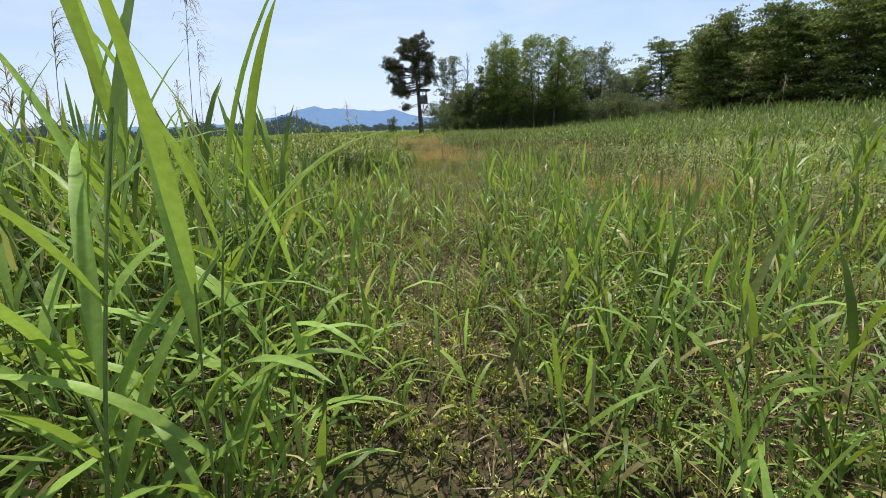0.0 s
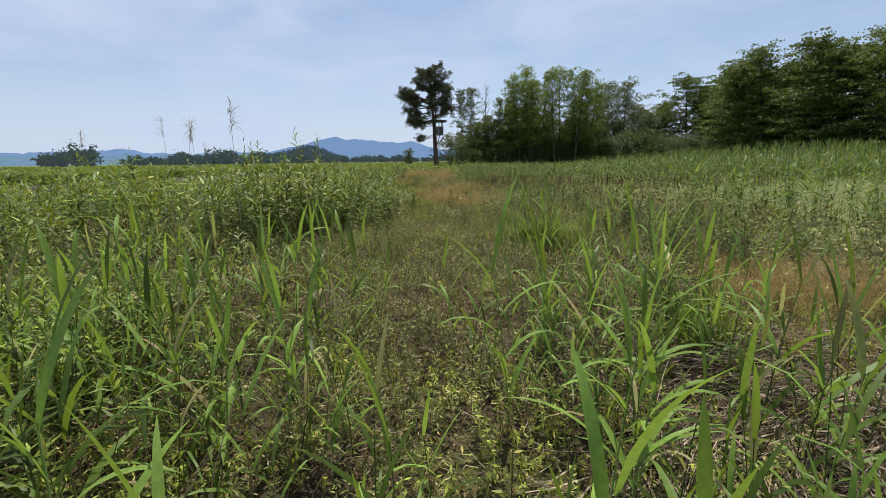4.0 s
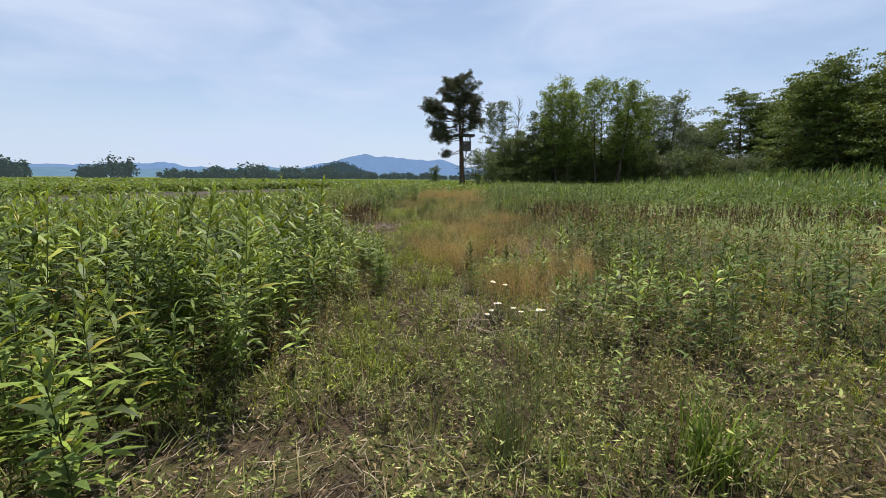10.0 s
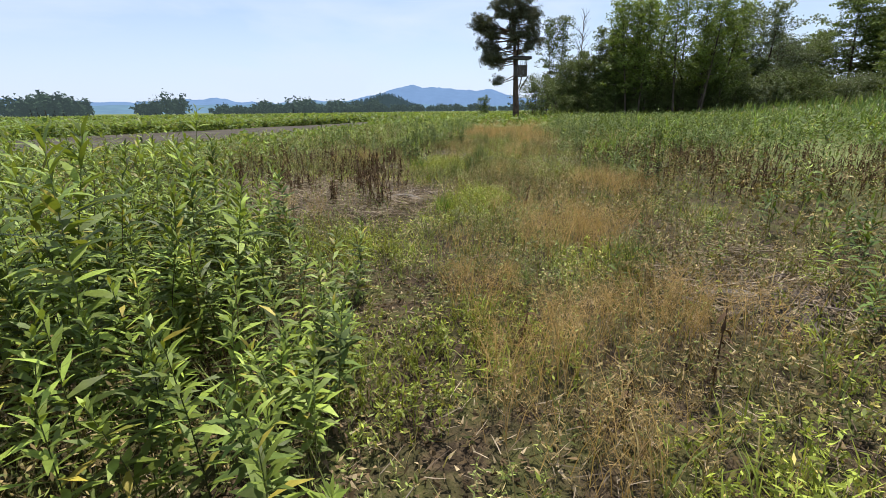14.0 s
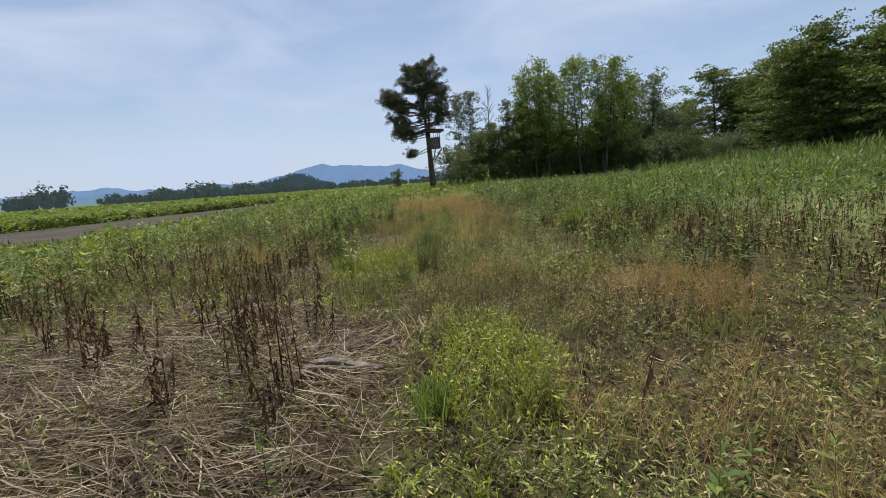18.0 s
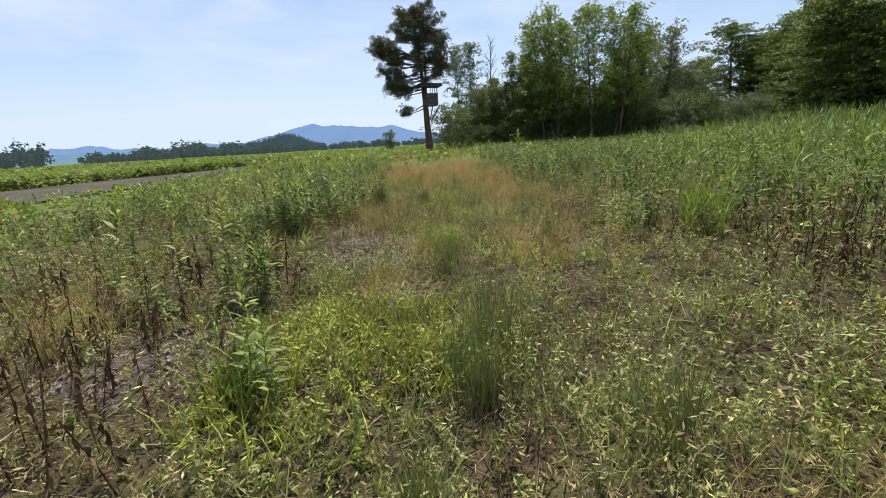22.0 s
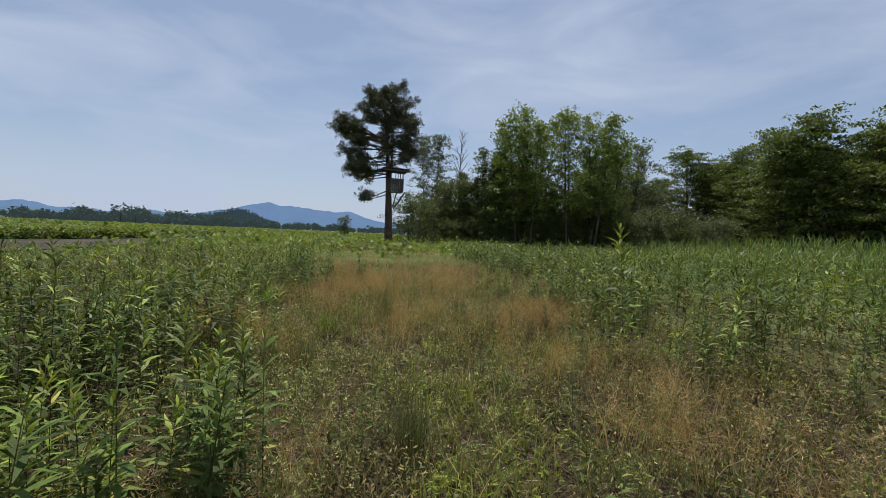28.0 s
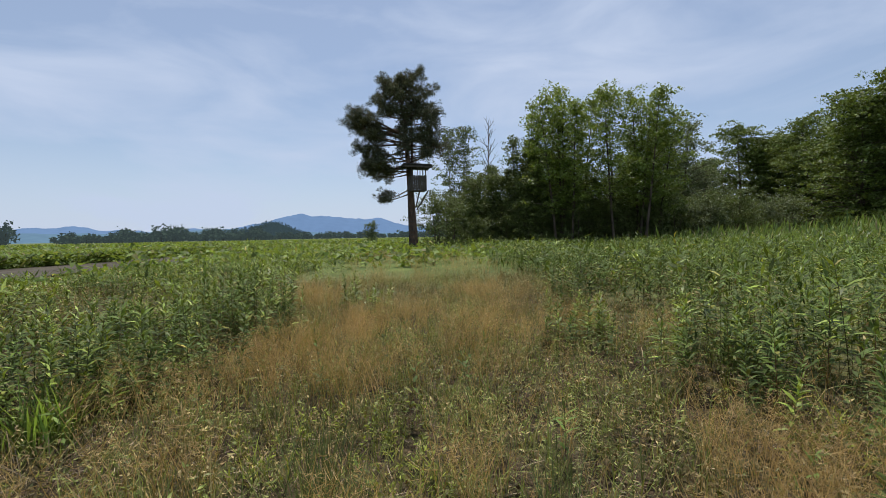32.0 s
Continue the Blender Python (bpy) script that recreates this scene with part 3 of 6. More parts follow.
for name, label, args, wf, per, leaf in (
        ("far_poplar_row", "row of dense trees, grey-green with haze, far across the fields", (-46.4, -40.6, 400, 30, 13, 17), 0.46, 300, 1.5),
        ("far_copse", "small copse of trees, grey-green with haze, far across the fields", (-36.6, -32.6, 420, 18, 6, 13), 0.55, 190, 1.5),
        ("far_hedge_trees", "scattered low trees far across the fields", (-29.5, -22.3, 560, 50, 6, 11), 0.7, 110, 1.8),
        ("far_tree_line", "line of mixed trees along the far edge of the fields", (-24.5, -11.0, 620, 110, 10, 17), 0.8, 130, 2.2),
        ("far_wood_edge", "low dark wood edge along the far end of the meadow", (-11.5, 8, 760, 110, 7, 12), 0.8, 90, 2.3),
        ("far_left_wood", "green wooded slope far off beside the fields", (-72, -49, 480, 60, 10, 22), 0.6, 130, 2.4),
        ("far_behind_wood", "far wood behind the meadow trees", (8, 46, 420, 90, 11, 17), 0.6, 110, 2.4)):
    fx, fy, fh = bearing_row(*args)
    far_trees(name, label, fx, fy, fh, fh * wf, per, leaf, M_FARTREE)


# ---- trees ----
def leaf_pads(crown, centres, wide, deep, each, leaf, g):
    """Leaves gathered in flattened pads round the given centres, with gaps between the pads."""
    n = len(centres) * each
    o = np.repeat(np.arange(len(centres)), each)
    d = g.normal(size=(n, 3))
    d /= np.linalg.norm(d, axis=1, keepdims=True)
    r = g.random((n, 1)) ** 0.45
    size = g.uniform(0.65, 1.25, len(centres))[o][:, None]
    p = centres[o] + d * r * size * np.array([wide, wide, deep])
    p[:, 2] -= 0.35 * deep * np.hypot(d[:, 0], d[:, 1]) ** 2 * r[:, 0]
    p[:, 2] = np.where(p[:, 2] < 0.1, 0.1 + g.random(n) * 0.6, p[:, 2])
    cards(crown, p, leaf * g.uniform(0.55, 1.35, n), 0, 0.45, 1.5)


def tree_parts(h, spread, crown_low, trunk_r, limbs, mat, bark, seed, stems=1, apart=0.25, pitch=(0.5, 1.1), droop=0.4, pads=4, pad=(0.5, 0.3), each=24, leaf=0.14, full=0.7, inner=0.3):
    """Trunk, limbs and crown of a broadleaved tree at the origin: stems set with limbs, and pads of leaves along each limb."""
    global rng
    keep, rng = rng, np.random.default_rng(100 + seed)
    g = rng
    wood, twig, crown = Soup(), Soup(), Soup()
    spots_ = []
    for k in range(stems):
        a0 = g.uniform(0, 1.2) + 6.283 * k / stems
        b = np.array([[apart * math.cos(a0), apart * math.sin(a0), -0.15]]) * (1.0 if stems > 1 else 0.0) + np.array([[0, 0, -0.1]])
        hk = h * (1.0 if k == 0 else g.uniform(0.82, 0.97))
        p = tubes(wood, b, a0, np.pi / 2 - g.uniform(0.01, 0.06) * (1 + (stems > 1)), hk * 0.97, trunk_r * (1 if k == 0 else 0.8), g.uniform(-0.06, 0.06), 9, 0.08, 8)[0]
        n = limbs // stems
        f = crown_low + (0.985 - crown_low) * (np.arange(n) + g.random(n)) / n
        i = np.clip((f * 9).astype(int), 0, 8)
        base = p[i] + (p[i + 1] - p[i]) * (f * 9 - i)[:, None]
        c = (f - crown_low) / (1.0 - crown_low)
        env = np.clip(full + (1 - full) * c / 0.35, 0, 1) * np.clip(1.12 - c ** 3.2, 0.25, 1) ** 0.75
        ln = spread * env * g.uniform(0.6, 1.15, n)
        lp = pitch[0] + (pitch[1] - pitch[0]) * c + g.normal(size=n) * 0.16
        q = tubes(twig, base, 2.4 * np.arange(n) + g.normal(size=n) * 0.5, np.clip(lp, -0.4, 1.45), ln, trunk_r * 0.26 * (1.12 - f), droop * g.uniform(0.2, 1.2, n), 4, 0.2, 4)
        for s in np.linspace(inner, 1.0, pads):
            j = s * 4
            a = min(int(j), 3)
            at_ = q[:, a] + (q[:, a + 1] - q[:, a]) * (j - a)
            spots_.append(at_ + g.normal(size=(n, 3)) * np.array([1.0, 1.0, 0.35]) * pad[0] * 0.6)
    leaf_pads(crown, np.concatenate(spots_), pad[0], pad[1], each, leaf, g)
    rng = keep
    return wood.mesh("trunk", [bark]), twig.mesh("branchwork", [bark]), crown.mesh("crown", [mat], False)


def plant_tree(name, label, x, y, meshes, turn=0.0, size=1.0, group="", category="tree"):
    ob = new(name)
    ob.matrix_world = pose(x, y, float(ground_z(x, y)), 0, 0, turn) @ Matrix.Diagonal((size, size, size, 1))
    part("trunk", meshes[0], ob)
    part("branchwork", meshes[1], ob)
    part("crown", meshes[2], ob)
    return tagged(ob, label, category, group)


ALDER = tree_parts(15.0, 2.7, 0.26, 0.16, 105, M_ALDER, M_BARK, 1, 3, 1.0, (0.35, 1.05), 0.5, 5, (0.58, 0.32), 26, 0.135, 0.8, 0.3)
ALDER2 = tree_parts(15.2, 2.6, 0.30, 0.17, 124, M_ALDER, M_BARK, 2, 4, 1.6, (0.35, 1.05), 0.5, 5, (0.58, 0.30), 24, 0.135, 0.8, 0.3)
ASH = tree_parts(13.6, 2.5, 0.20, 0.14, 84, M_SHRUB, M_BARK, 3, 2, 0.6, (0.45, 1.15), 0.6, 5, (0.52, 0.34), 24, 0.13, 0.9, 0.25)
WILLOW = tree_parts(14.5, 5.0, 0.10, 0.30, 130, M_WILLOW, M_BARK, 4, 3, 1.3, (0.4, 1.1), 1.2, 6, (0.75, 0.50), 28, 0.155, 0.75, 0.25)
SAPLING = tree_parts(10.0, 3.0, 0.03, 0.10, 96, M_SHRUB, M_BARK, 5, 3, 0.9, (0.4, 1.15), 0.5, 5, (0.55, 0.40), 26, 0.14, 0.95, 0.25)
BUSH = tree_parts(4.8, 2.6, 0.02, 0.06, 84, M_SHRUB, M_BARK, 6, 5, 0.8, (0.3, 1.15), 0.5, 4, (0.40, 0.27), 26, 0.095, 1.0, 0.3)
SALLOW = tree_parts(4.6, 2.9, 0.02, 0.06, 84, M_WILLOW, M_BARK, 7, 5, 0.9, (0.3, 1.15), 0.6, 4, (0.42, 0.28), 26, 0.10, 1.0, 0.3)
OAKS = [tree_parts(18.0, 6.4, 0.05, 0.32, 135, M_FOREST, M_BARK, 8 + k, 2, 1.2, (0.02, 0.95), 0.55, 7, (1.15, 0.26), 27, 0.215, 0.9, 0.25) for k in range(3)]

G = "copse beside the pine"
for nm, lb, x, y, ms, turn, size in (
        ("alder_tree", "tall slender alder with an open bright green crown", 14.1, 81.8, ALDER, 20, 1.05),
        ("alder_tree", "tall many-stemmed alder with an open green crown", 19.8, 81.4, ALDER2, 80, 1.05),
        ("alder_tree", "tall alder with a loose green crown in the copse", 22.8, 83.0, ALDER, 140, 1.0),
        ("alder_tree", "tall alder standing close behind its neighbour", 15.4, 85.0, ALDER2, 310, 0.98),
        ("alder_tree", "alder with a loose green crown at the back of the copse", 18.2, 91.0, ALDER, 250, 0.86),
        ("alder_tree", "alder with a loose green crown at the end of the copse", 25.6, 88.0, ALDER2, 200, 0.78),
        ("ash_tree", "young ash with a feathery top beside the pine", 6.4, 93.0, ASH, 0, 1.02),
        ("ash_tree", "young ash with dense dull green leaves in the copse", 11.4, 86.0, ASH, 130, 0.82),
        ("willow_tree", "grey-green willow with a broad rounded crown", 34.1, 95.0, WILLOW, 40, 1.06),
        ("willow_tree", "smaller grey-green willow at the end of the copse", 43.6, 104.5, WILLOW, 160, 0.86),
        ("young_maple", "bushy young maple with dull green leaves", 8.2, 87.5, SAPLING, 10, 0.86),
        ("young_maple", "bushy young maple in front of the dead tree", 11.0, 85.0, SAPLING, 90, 0.78),
        ("young_maple", "leafy young maple under the alders", 13.6, 86.0, SAPLING, 180, 1.08),
        ("young_maple", "leafy young maple under the alders", 17.0, 83.6, SAPLING, 240, 0.66),
        ("young_maple", "leafy young maple under the alders", 22.6, 84.6, SAPLING, 300, 0.76),
        ("young_maple", "leafy young maple at the end of the copse", 28.0, 87.5, SAPLING, 45, 0.72),
        # back row added to keep sky light out of the copse
        ("young_maple", "leafy young maple added behind the copse to block light", 14.0, 93.0, SAPLING, 15, 0.95),
        ("young_maple", "leafy young maple added behind the copse to block light", 18.0, 94.5, SAPLING, 75, 0.95),
        ("young_maple", "leafy young maple added behind the copse to block light", 22.5, 94.0, SAPLING, 165, 0.95),
        ("young_maple", "leafy young maple added behind the copse to block light", 27.0, 93.5, SAPLING, 205, 0.95),
        ("young_maple", "leafy young maple added behind the copse to block light", 9.5, 94.0, SAPLING, 265, 0.9),
        ("young_maple", "leafy young maple added behind the copse to block light", 32.0, 93.0, SAPLING, 145, 0.9)):
    plant_tree(nm, lb, x, y, ms, turn, size, G)
G = "bushes along the copse"
for nm, lb, x, y, ms, turn, size in (
        ("elder_bush", "rounded green bush beside the pine trunk", 3.1, 83.0, BUSH, 0, 1.08),
        ("elder_bush", "low green bush at the foot of the copse", 6.4, 83.8, BUSH, 70, 0.62),
        ("elder_bush", "low dull green bush at the foot of the copse", 9.4, 83.6, BUSH, 150, 0.66),
        ("elder_bush", "shaded bush at the foot of the copse", 12.4, 83.6, BUSH, 230, 0.8),
        *(("elder_bush", "shaded bush under the alders", x_, 86.4 + 0.8 * math.sin(x_ * 3.1), BUSH, x_ * 50, 1.15) for x_ in (6.6, 10.0, 13.2, 16.6, 20.4, 23.6, 31.6)),
        ("elder_bush", "shaded bush under the alders", 16.0, 84.4, BUSH, 20, 0.95),
        ("elder_bush", "shaded bush under the alders", 19.6, 84.8, BUSH, 110, 1.0),
        *(("elder_bush", "dark shaded bush at the foot of the alders", x_, 82.4 + 0.6 * math.sin(x_ * 2.9), BUSH, x_ * 90, 0.92) for x_ in (11.6, 14.6, 17.4, 20.2, 23.0)),
        ("elder_bush", "bush with yellow-green leaves under the alders", 26.6, 84.4, BUSH, 190, 1.0),
        ("sallow_bush", "grey-green sallow bush at the end of the copse", 30.4, 84.5, SALLOW, 0, 0.95),
        ("sallow_bush", "grey-green sallow bush between copse and wood", 36.6, 88.5, BUSH, 80, 1.3),
        ("sallow_bush", "grey-green sallow bush between copse and wood", 40.6, 92.0, BUSH, 160, 1.1),
        ("sallow_bush", "grey-green sallow bush before the wood", 47.5, 97.0, BUSH, 240, 1.1),
        ("sallow_bush", "grey-green sallow bush before the wood", 44.4, 89.0, SALLOW, 300, 1.12),
        ("sallow_bush", "grey-green sallow bush before the wood", 44.0, 100.0, SALLOW, 30, 1.2),
        # added row that closes the bright gaps under the trees
        *(("elder_bush", "shaded bush added at the back of the copse to darken its gaps", x_, 98.0 + math.sin(x_ * 1.7), BUSH, x_ * 40, 1.15) for x_ in (8.0, 11.0, 14.0, 17.0, 20.0, 23.0, 26.0, 29.0, 32.0)),
        *(("elder_bush", "shaded bush under the alders", x_, 89.2 + math.sin(x_ * 2.3), BUSH, x_ * 70, 0.95) for x_ in (11.0, 14.2, 17.6, 21.0, 24.4, 28.2)),
        ("small_field_tree", "small round field tree standing alone", -2.5, 150.0, SAPLING, 0, 0.52)):
    plant_tree(nm, lb, x, y, ms, turn, size, G, "bush" if "bush" in nm else "tree")

G = "wood beside the meadow"
k = 0
for x0, y0, h in ((50.8, 84.8, 1.0), (51.8, 78.6, 1.06), (52.6, 72.6, 1.0), (53.4, 66.8, 0.98), (54.4, 61.0, 1.0), (55.0, 55.2, 0.97), (56.0, 49.4, 1.0), (56.8, 43.4, 0.98), (57.6, 37.4, 1.0), (59.0, 30.0, 1.0), (60.5, 22.0, 1.0),
                  (58.5, 108.6, 1.08), (60.6, 103.0, 1.05), (57.5, 95.0, 0.86), (54.6, 112.5, 0.82), (51.2, 113.5, 0.70), (47.6, 116.0, 0.60), (64.0, 110.0, 1.0), (64.0, 96.0, 1.0), (66.0, 89.0, 1.0),
                  (60.0, 88.0, 0.96), (60.5, 80.0, 1.02), (61.5, 71.0, 1.0), (62.5, 62.0, 1.0), (63.5, 53.0, 1.0), (64.5, 44.0, 1.0), (67.0, 97.0, 1.0), (70.0, 104.0, 1.0), (66.0, 34.0, 1.0)):
    plant_tree("broadleaf_tree", "tall dark green broadleaf tree at the wood's edge", x0, y0, OAKS[k % 3], k * 77 % 360, 0.94 * h, G)
    k += 1
for k, (x0, y0) in enumerate(((54, 38), (53, 46), (52, 52), (51.4, 58.5), (50.6, 64.5), (50, 70), (49.4, 75.6), (48.6, 81), (47.6, 86.5), (53, 91), (52.5, 99), (50, 106), (45.5, 110), (58, 99), (63, 92), (57, 31))):
    plant_tree("elder_bush", "dense shaded bush along the foot of the wood", x0 + 1.5, y0, BUSH, k * 67, 0.68 + 0.2 * math.sin(k * 1.9), "bushes along the wood", "bush")


# the dead tree
dead = new("dead_tree")
dead.matrix_world = pose(9.1, 90, 0)
s = Soup()
p = tubes(s, xyz([0.0], [0.0], -0.2), 0.3, np.pi / 2, 13.7, 0.15, 0.03, 10, 0.1, 7)[0]
part("trunk", s.mesh("trunk", [M_BARK]), dead)
s = Soup()
f = np.linspace(0.45, 0.96, 22)
i = (f * 10).astype(int)
q = tubes(s, p[i] + (p[i + 1] - p[i]) * (f * 10 - i)[:, None], rng.uniform(0, 6.28, 22), rng.uniform(0.7, 1.2, 22), 2.6 * (1.15 - f) + 0.5, 0.045, rng.uniform(-0.4, 0.3, 22), 4, 0.2, 4)
tubes(s, q[:, 2], rng.uniform(0, 6.28, 22), rng.uniform(0.5, 1.3, 22), 0.8, 0.018, 0.0, 2, 0.3, 3)
tubes(s, q[:, 3], rng.uniform(0, 6.28, 22), rng.uniform(0.7, 1.3, 22), 0.6, 0.014, 0.0, 2, 0.3, 3)
part("branchwork", s.mesh("branchwork", [M_BARK]), dead)
tagged(dead, "bare dead tree with thin grey limbs in the copse", "tree")

# ---- the pine with its hunting stand ----
pine = new("pine_tree")
pine.matrix_world = pose(0, 80, 0)
s = Soup()
p = tubes(s, xyz([0.0], [0.0], -0.2), 3.0, np.pi / 2 - 0.03, 13.8, 0.38, 0.10, 14, 0.14, 12)[0]
tubes(s, p[6:7] + np.array([[0.1, 0, 0]]), 0.2, 1.5, 6.4, 0.15, -0.15, 8, 0.2, 8)
part("trunk", s.mesh("trunk", [M_PINEBARK]), pine)
# whorls of limbs: lowest and highest start, how many, compass angle (0 = +x) and its spread, shortest and longest, pitch
PINE_WHORLS = ((13.0, 14.3, 16, 90, 180, 0.8, 2.3, 0.42), (11.4, 13.2, 18, 90, 180, 1.4, 3.0, 0.22), (9.7, 10.5, 8, 180, 20, 3.2, 5.1, 0.16), (8.9, 9.6, 6, 182, 28, 2.6, 4.4, 0.0), (8.2, 8.7, 2, 186, 14, 3.2, 4.0, -0.08),
               (6.8, 8.0, 10, 182, 38, 1.6, 3.8, -0.18), (5.2, 5.7, 2, 186, 12, 2.1, 2.6, -0.25), (7.6, 12.4, 18, 0, 50, 1.5, 3.1, 0.05), (7.8, 12.0, 6, 90, 30, 1.0, 2.0, 0.1), (7.8, 12.0, 6, 270, 30, 1.0, 2.0, 0.1))
pg = np.random.default_rng(21)
wood, needles = Soup(), Soup()
for z0, z1, count, mid, wide_, short_, long_, rise in PINE_WHORLS:
    for k in range(count):
        h = z0 + (z1 - z0) * (k + pg.random()) / count
        a, pt = mid + wide_ * (2 * (k * 0.618 % 1) - 1), rise + pg.normal() * 0.12
        ln = pg.uniform(short_, long_)
        fi = min(h / 14.3 * 14, 13.9)
        b = p[int(fi)] + (p[int(fi) + 1] - p[int(fi)]) * (fi - int(fi))
        q = tubes(wood, b[None], radians(a), pt, ln, 0.035 + 0.012 * ln, pg.uniform(-0.45, 0.25), 6, 0.25, 5)[0]
        twigs = int(4 + 2.2 * ln)
        fr = pg.uniform(0.45 if ln > 2.0 else 0.3, 1.0, twigs)
        j = np.clip((fr * 6).astype(int), 0, 5)
        tb = q[j] + (q[j + 1] - q[j]) * (fr * 6 - j)[:, None]
        tw = tubes(wood, tb, radians(a) + pg.uniform(-1.3, 1.3, twigs), pg.uniform(-0.5, 1.2, twigs), pg.uniform(0.3, 0.95, twigs), 0.022, 0.0, 3, 0.4, 4)
        tips = np.concatenate([tw[:, 3], tw[:, 2] + pg.normal(size=(twigs, 3)) * 0.14, q[5:7]])
        for c in tips:
            n = int(pg.uniform(38, 70))
            dirs = pg.normal(size=(n, 3))
            dirs /= np.linalg.norm(dirs, axis=1, keepdims=True)
            r = pg.uniform(0.20, 0.36)
            at_ = c + dirs * (r * pg.random((n, 1)) ** 0.45) * np.array([1.0, 1.0, 0.85])
            ribbons(needles, at_, np.arctan2(dirs[:, 1], dirs[:, 0]) + pg.normal(size=n) * 0.6, 0.5 + dirs[:, 2] * 0.7, pg.uniform(0.10, 0.19, n), 0.06, 0.2, 1, (0.9, 0.5), 0, pg.uniform(0, 3.1, n))
part("branchwork", wood.mesh("branchwork", [M_PINEBARK]), pine)
part("crown", needles.mesh("crown", [M_PINE], False), pine)
tagged(pine, "tall lone pine with a bare trunk and dark lopsided crown", "tree")


def slab(sx, sy, sz, bevel=0.01):
    bm = bmesh.new()
    bmesh.ops.create_cube(bm, size=1.0)
    bmesh.ops.scale(bm, vec=(sx, sy, sz), verts=bm.verts)
    bmesh.ops.bevel(bm, geom=bm.edges[:], offset=bevel, segments=1, affect="EDGES")
    return bm


stand = new("hunting_stand")
stand.matrix_world = pose(0.25, 79.0, 4.9, 0, 0, 4)


def piece(name, sx, sy, sz, at, mat=M_WOOD, rx=0.0, ry=0.0, rz=0.0, label=""):
    ob = part(name, bm_mesh(name, slab(sx, sy, sz), mat), stand, label)
    ob.matrix_local = pose(*at, rx, ry, rz)
    return ob


piece("floor", 1.25, 1.2, 0.08, (0, 0, 0.0))
for k in range(7):
    piece("board", 0.165, 0.03, 1.12, (-0.51 + k * 0.17, -0.6, 0.6 + 0.015 * math.sin(k * 2.4)))
for k in range(7):
    piece("board", 0.03, 0.165, 1.12, (0.62, -0.49 + k * 0.165, 0.6 + 0.015 * math.cos(k * 1.9)))
    piece("board", 0.03, 0.165, 1.12, (-0.62, -0.49 + k * 0.165, 0.6))
for px, py in ((-0.56, -0.53), (0.56, -0.53), (-0.56, 0.53), (0.56, 0.53)):
    piece("post", 0.08, 0.08, 1.95, (px, py, 0.95))
for k in range(4):
    piece("rail", 0.05, 0.05, 0.62, (-0.1 + 0.22 * k, -0.56, 1.45), ry=3 - 2 * k)
piece("roof", 2.3, 1.7, 0.10, (-0.1, 0, 1.92), M_FELT, rx=-6, ry=1.5, label="dark felted plank roof")
piece("roof_edge", 2.36, 0.06, 0.16, (-0.1, -0.84, 1.83), M_WOOD, ry=1.5)
piece("brace", 0.10, 0.10, 1.9, (0.42, 0.1, -0.72), ry=32)
piece("brace", 0.10, 0.10, 1.5, (0.1, 0.5, -0.6), ry=14)
for k in range(2):
    piece("ladder_rail", 0.07, 0.07, 5.1, (-0.62 + 0.44 * k, 0.82, -2.42), rx=-4)
for k in range(13):
    piece("rung", 0.50, 0.05, 0.05, (-0.40, 0.86 - 0.024 * k, -0.25 - k * 0.36))
tagged(stand, "weathered grey wooden hunting stand fixed to the pine trunk", "hunting stand")


# ---- kinds of meadow plants ----
def reed(leaf_soup, stem_soup, x, y, z, h, leaves=7, mat=0, stem_mat=0, wide=1.0, lean=0.14, nseg=4):
    """Common reed: an upright stalk with long drooping blades, the top ones upright."""
    n = len(x)
    az = rng.uniform(0, 6.28, n)
    tilt = rng.uniform(0, lean, n)
    bend = rng.uniform(0, 0.22, n)
    p = stalks(stem_soup, x, y, z, az, tilt, h * 0.86, 0.0045 * np.sqrt(h) * wide, bend, wide < 1.5, stem_mat)
    for k in range(leaves):
        f = np.clip(0.16 + 0.84 * (k + rng.uniform(-0.3, 0.3, n)) / (leaves - 1), 0.1, 1.0)
        i = np.clip((f * 3).astype(int), 0, 2)
        m = np.arange(n)
        b = p[m, i] + (p[m, i + 1] - p[m, i]) * (f * 3 - i)[:, None]
        top = f > 0.85
        ln = h * rng.uniform(0.32, 0.56, n) * np.where(top, 0.85, 1.0)
        ribbons(leaf_soup, b, az + 2.4 * k + rng.normal(size=n) * 0.4, np.where(top, 1.32, rng.uniform(0.75, 1.2, n)), ln,
                wide * rng.uniform(0.018, 0.034, n) * np.clip(h, 0.6, 1.4), np.where(top, rng.uniform(0.1, 0.7, n), rng.uniform(0.4, 2.0, n)), nseg, (0.45, 1.0, 0.95, 0.65, 0.03), mat, rng.uniform(-0.5, 0.5, n))


def stalks(soup, x, y, z, az, tilt, h, radius, bend, fine, mat):
    """Upright stems: round near the way, plain strips far from it."""
    if fine:
        return tubes(soup, xyz(x, y, z - 0.03), az, np.pi / 2 - tilt, h, radius, bend, 3, 0.45, 3, mat)
    ribbons(soup, xyz(x, y, z - 0.03), az, np.pi / 2 - tilt, h, radius * 2, bend, 1, (1.0, 0.5), mat)
    return spine(xyz(x, y, z - 0.03), az, np.pi / 2 - tilt, h, bend, 3)[0]


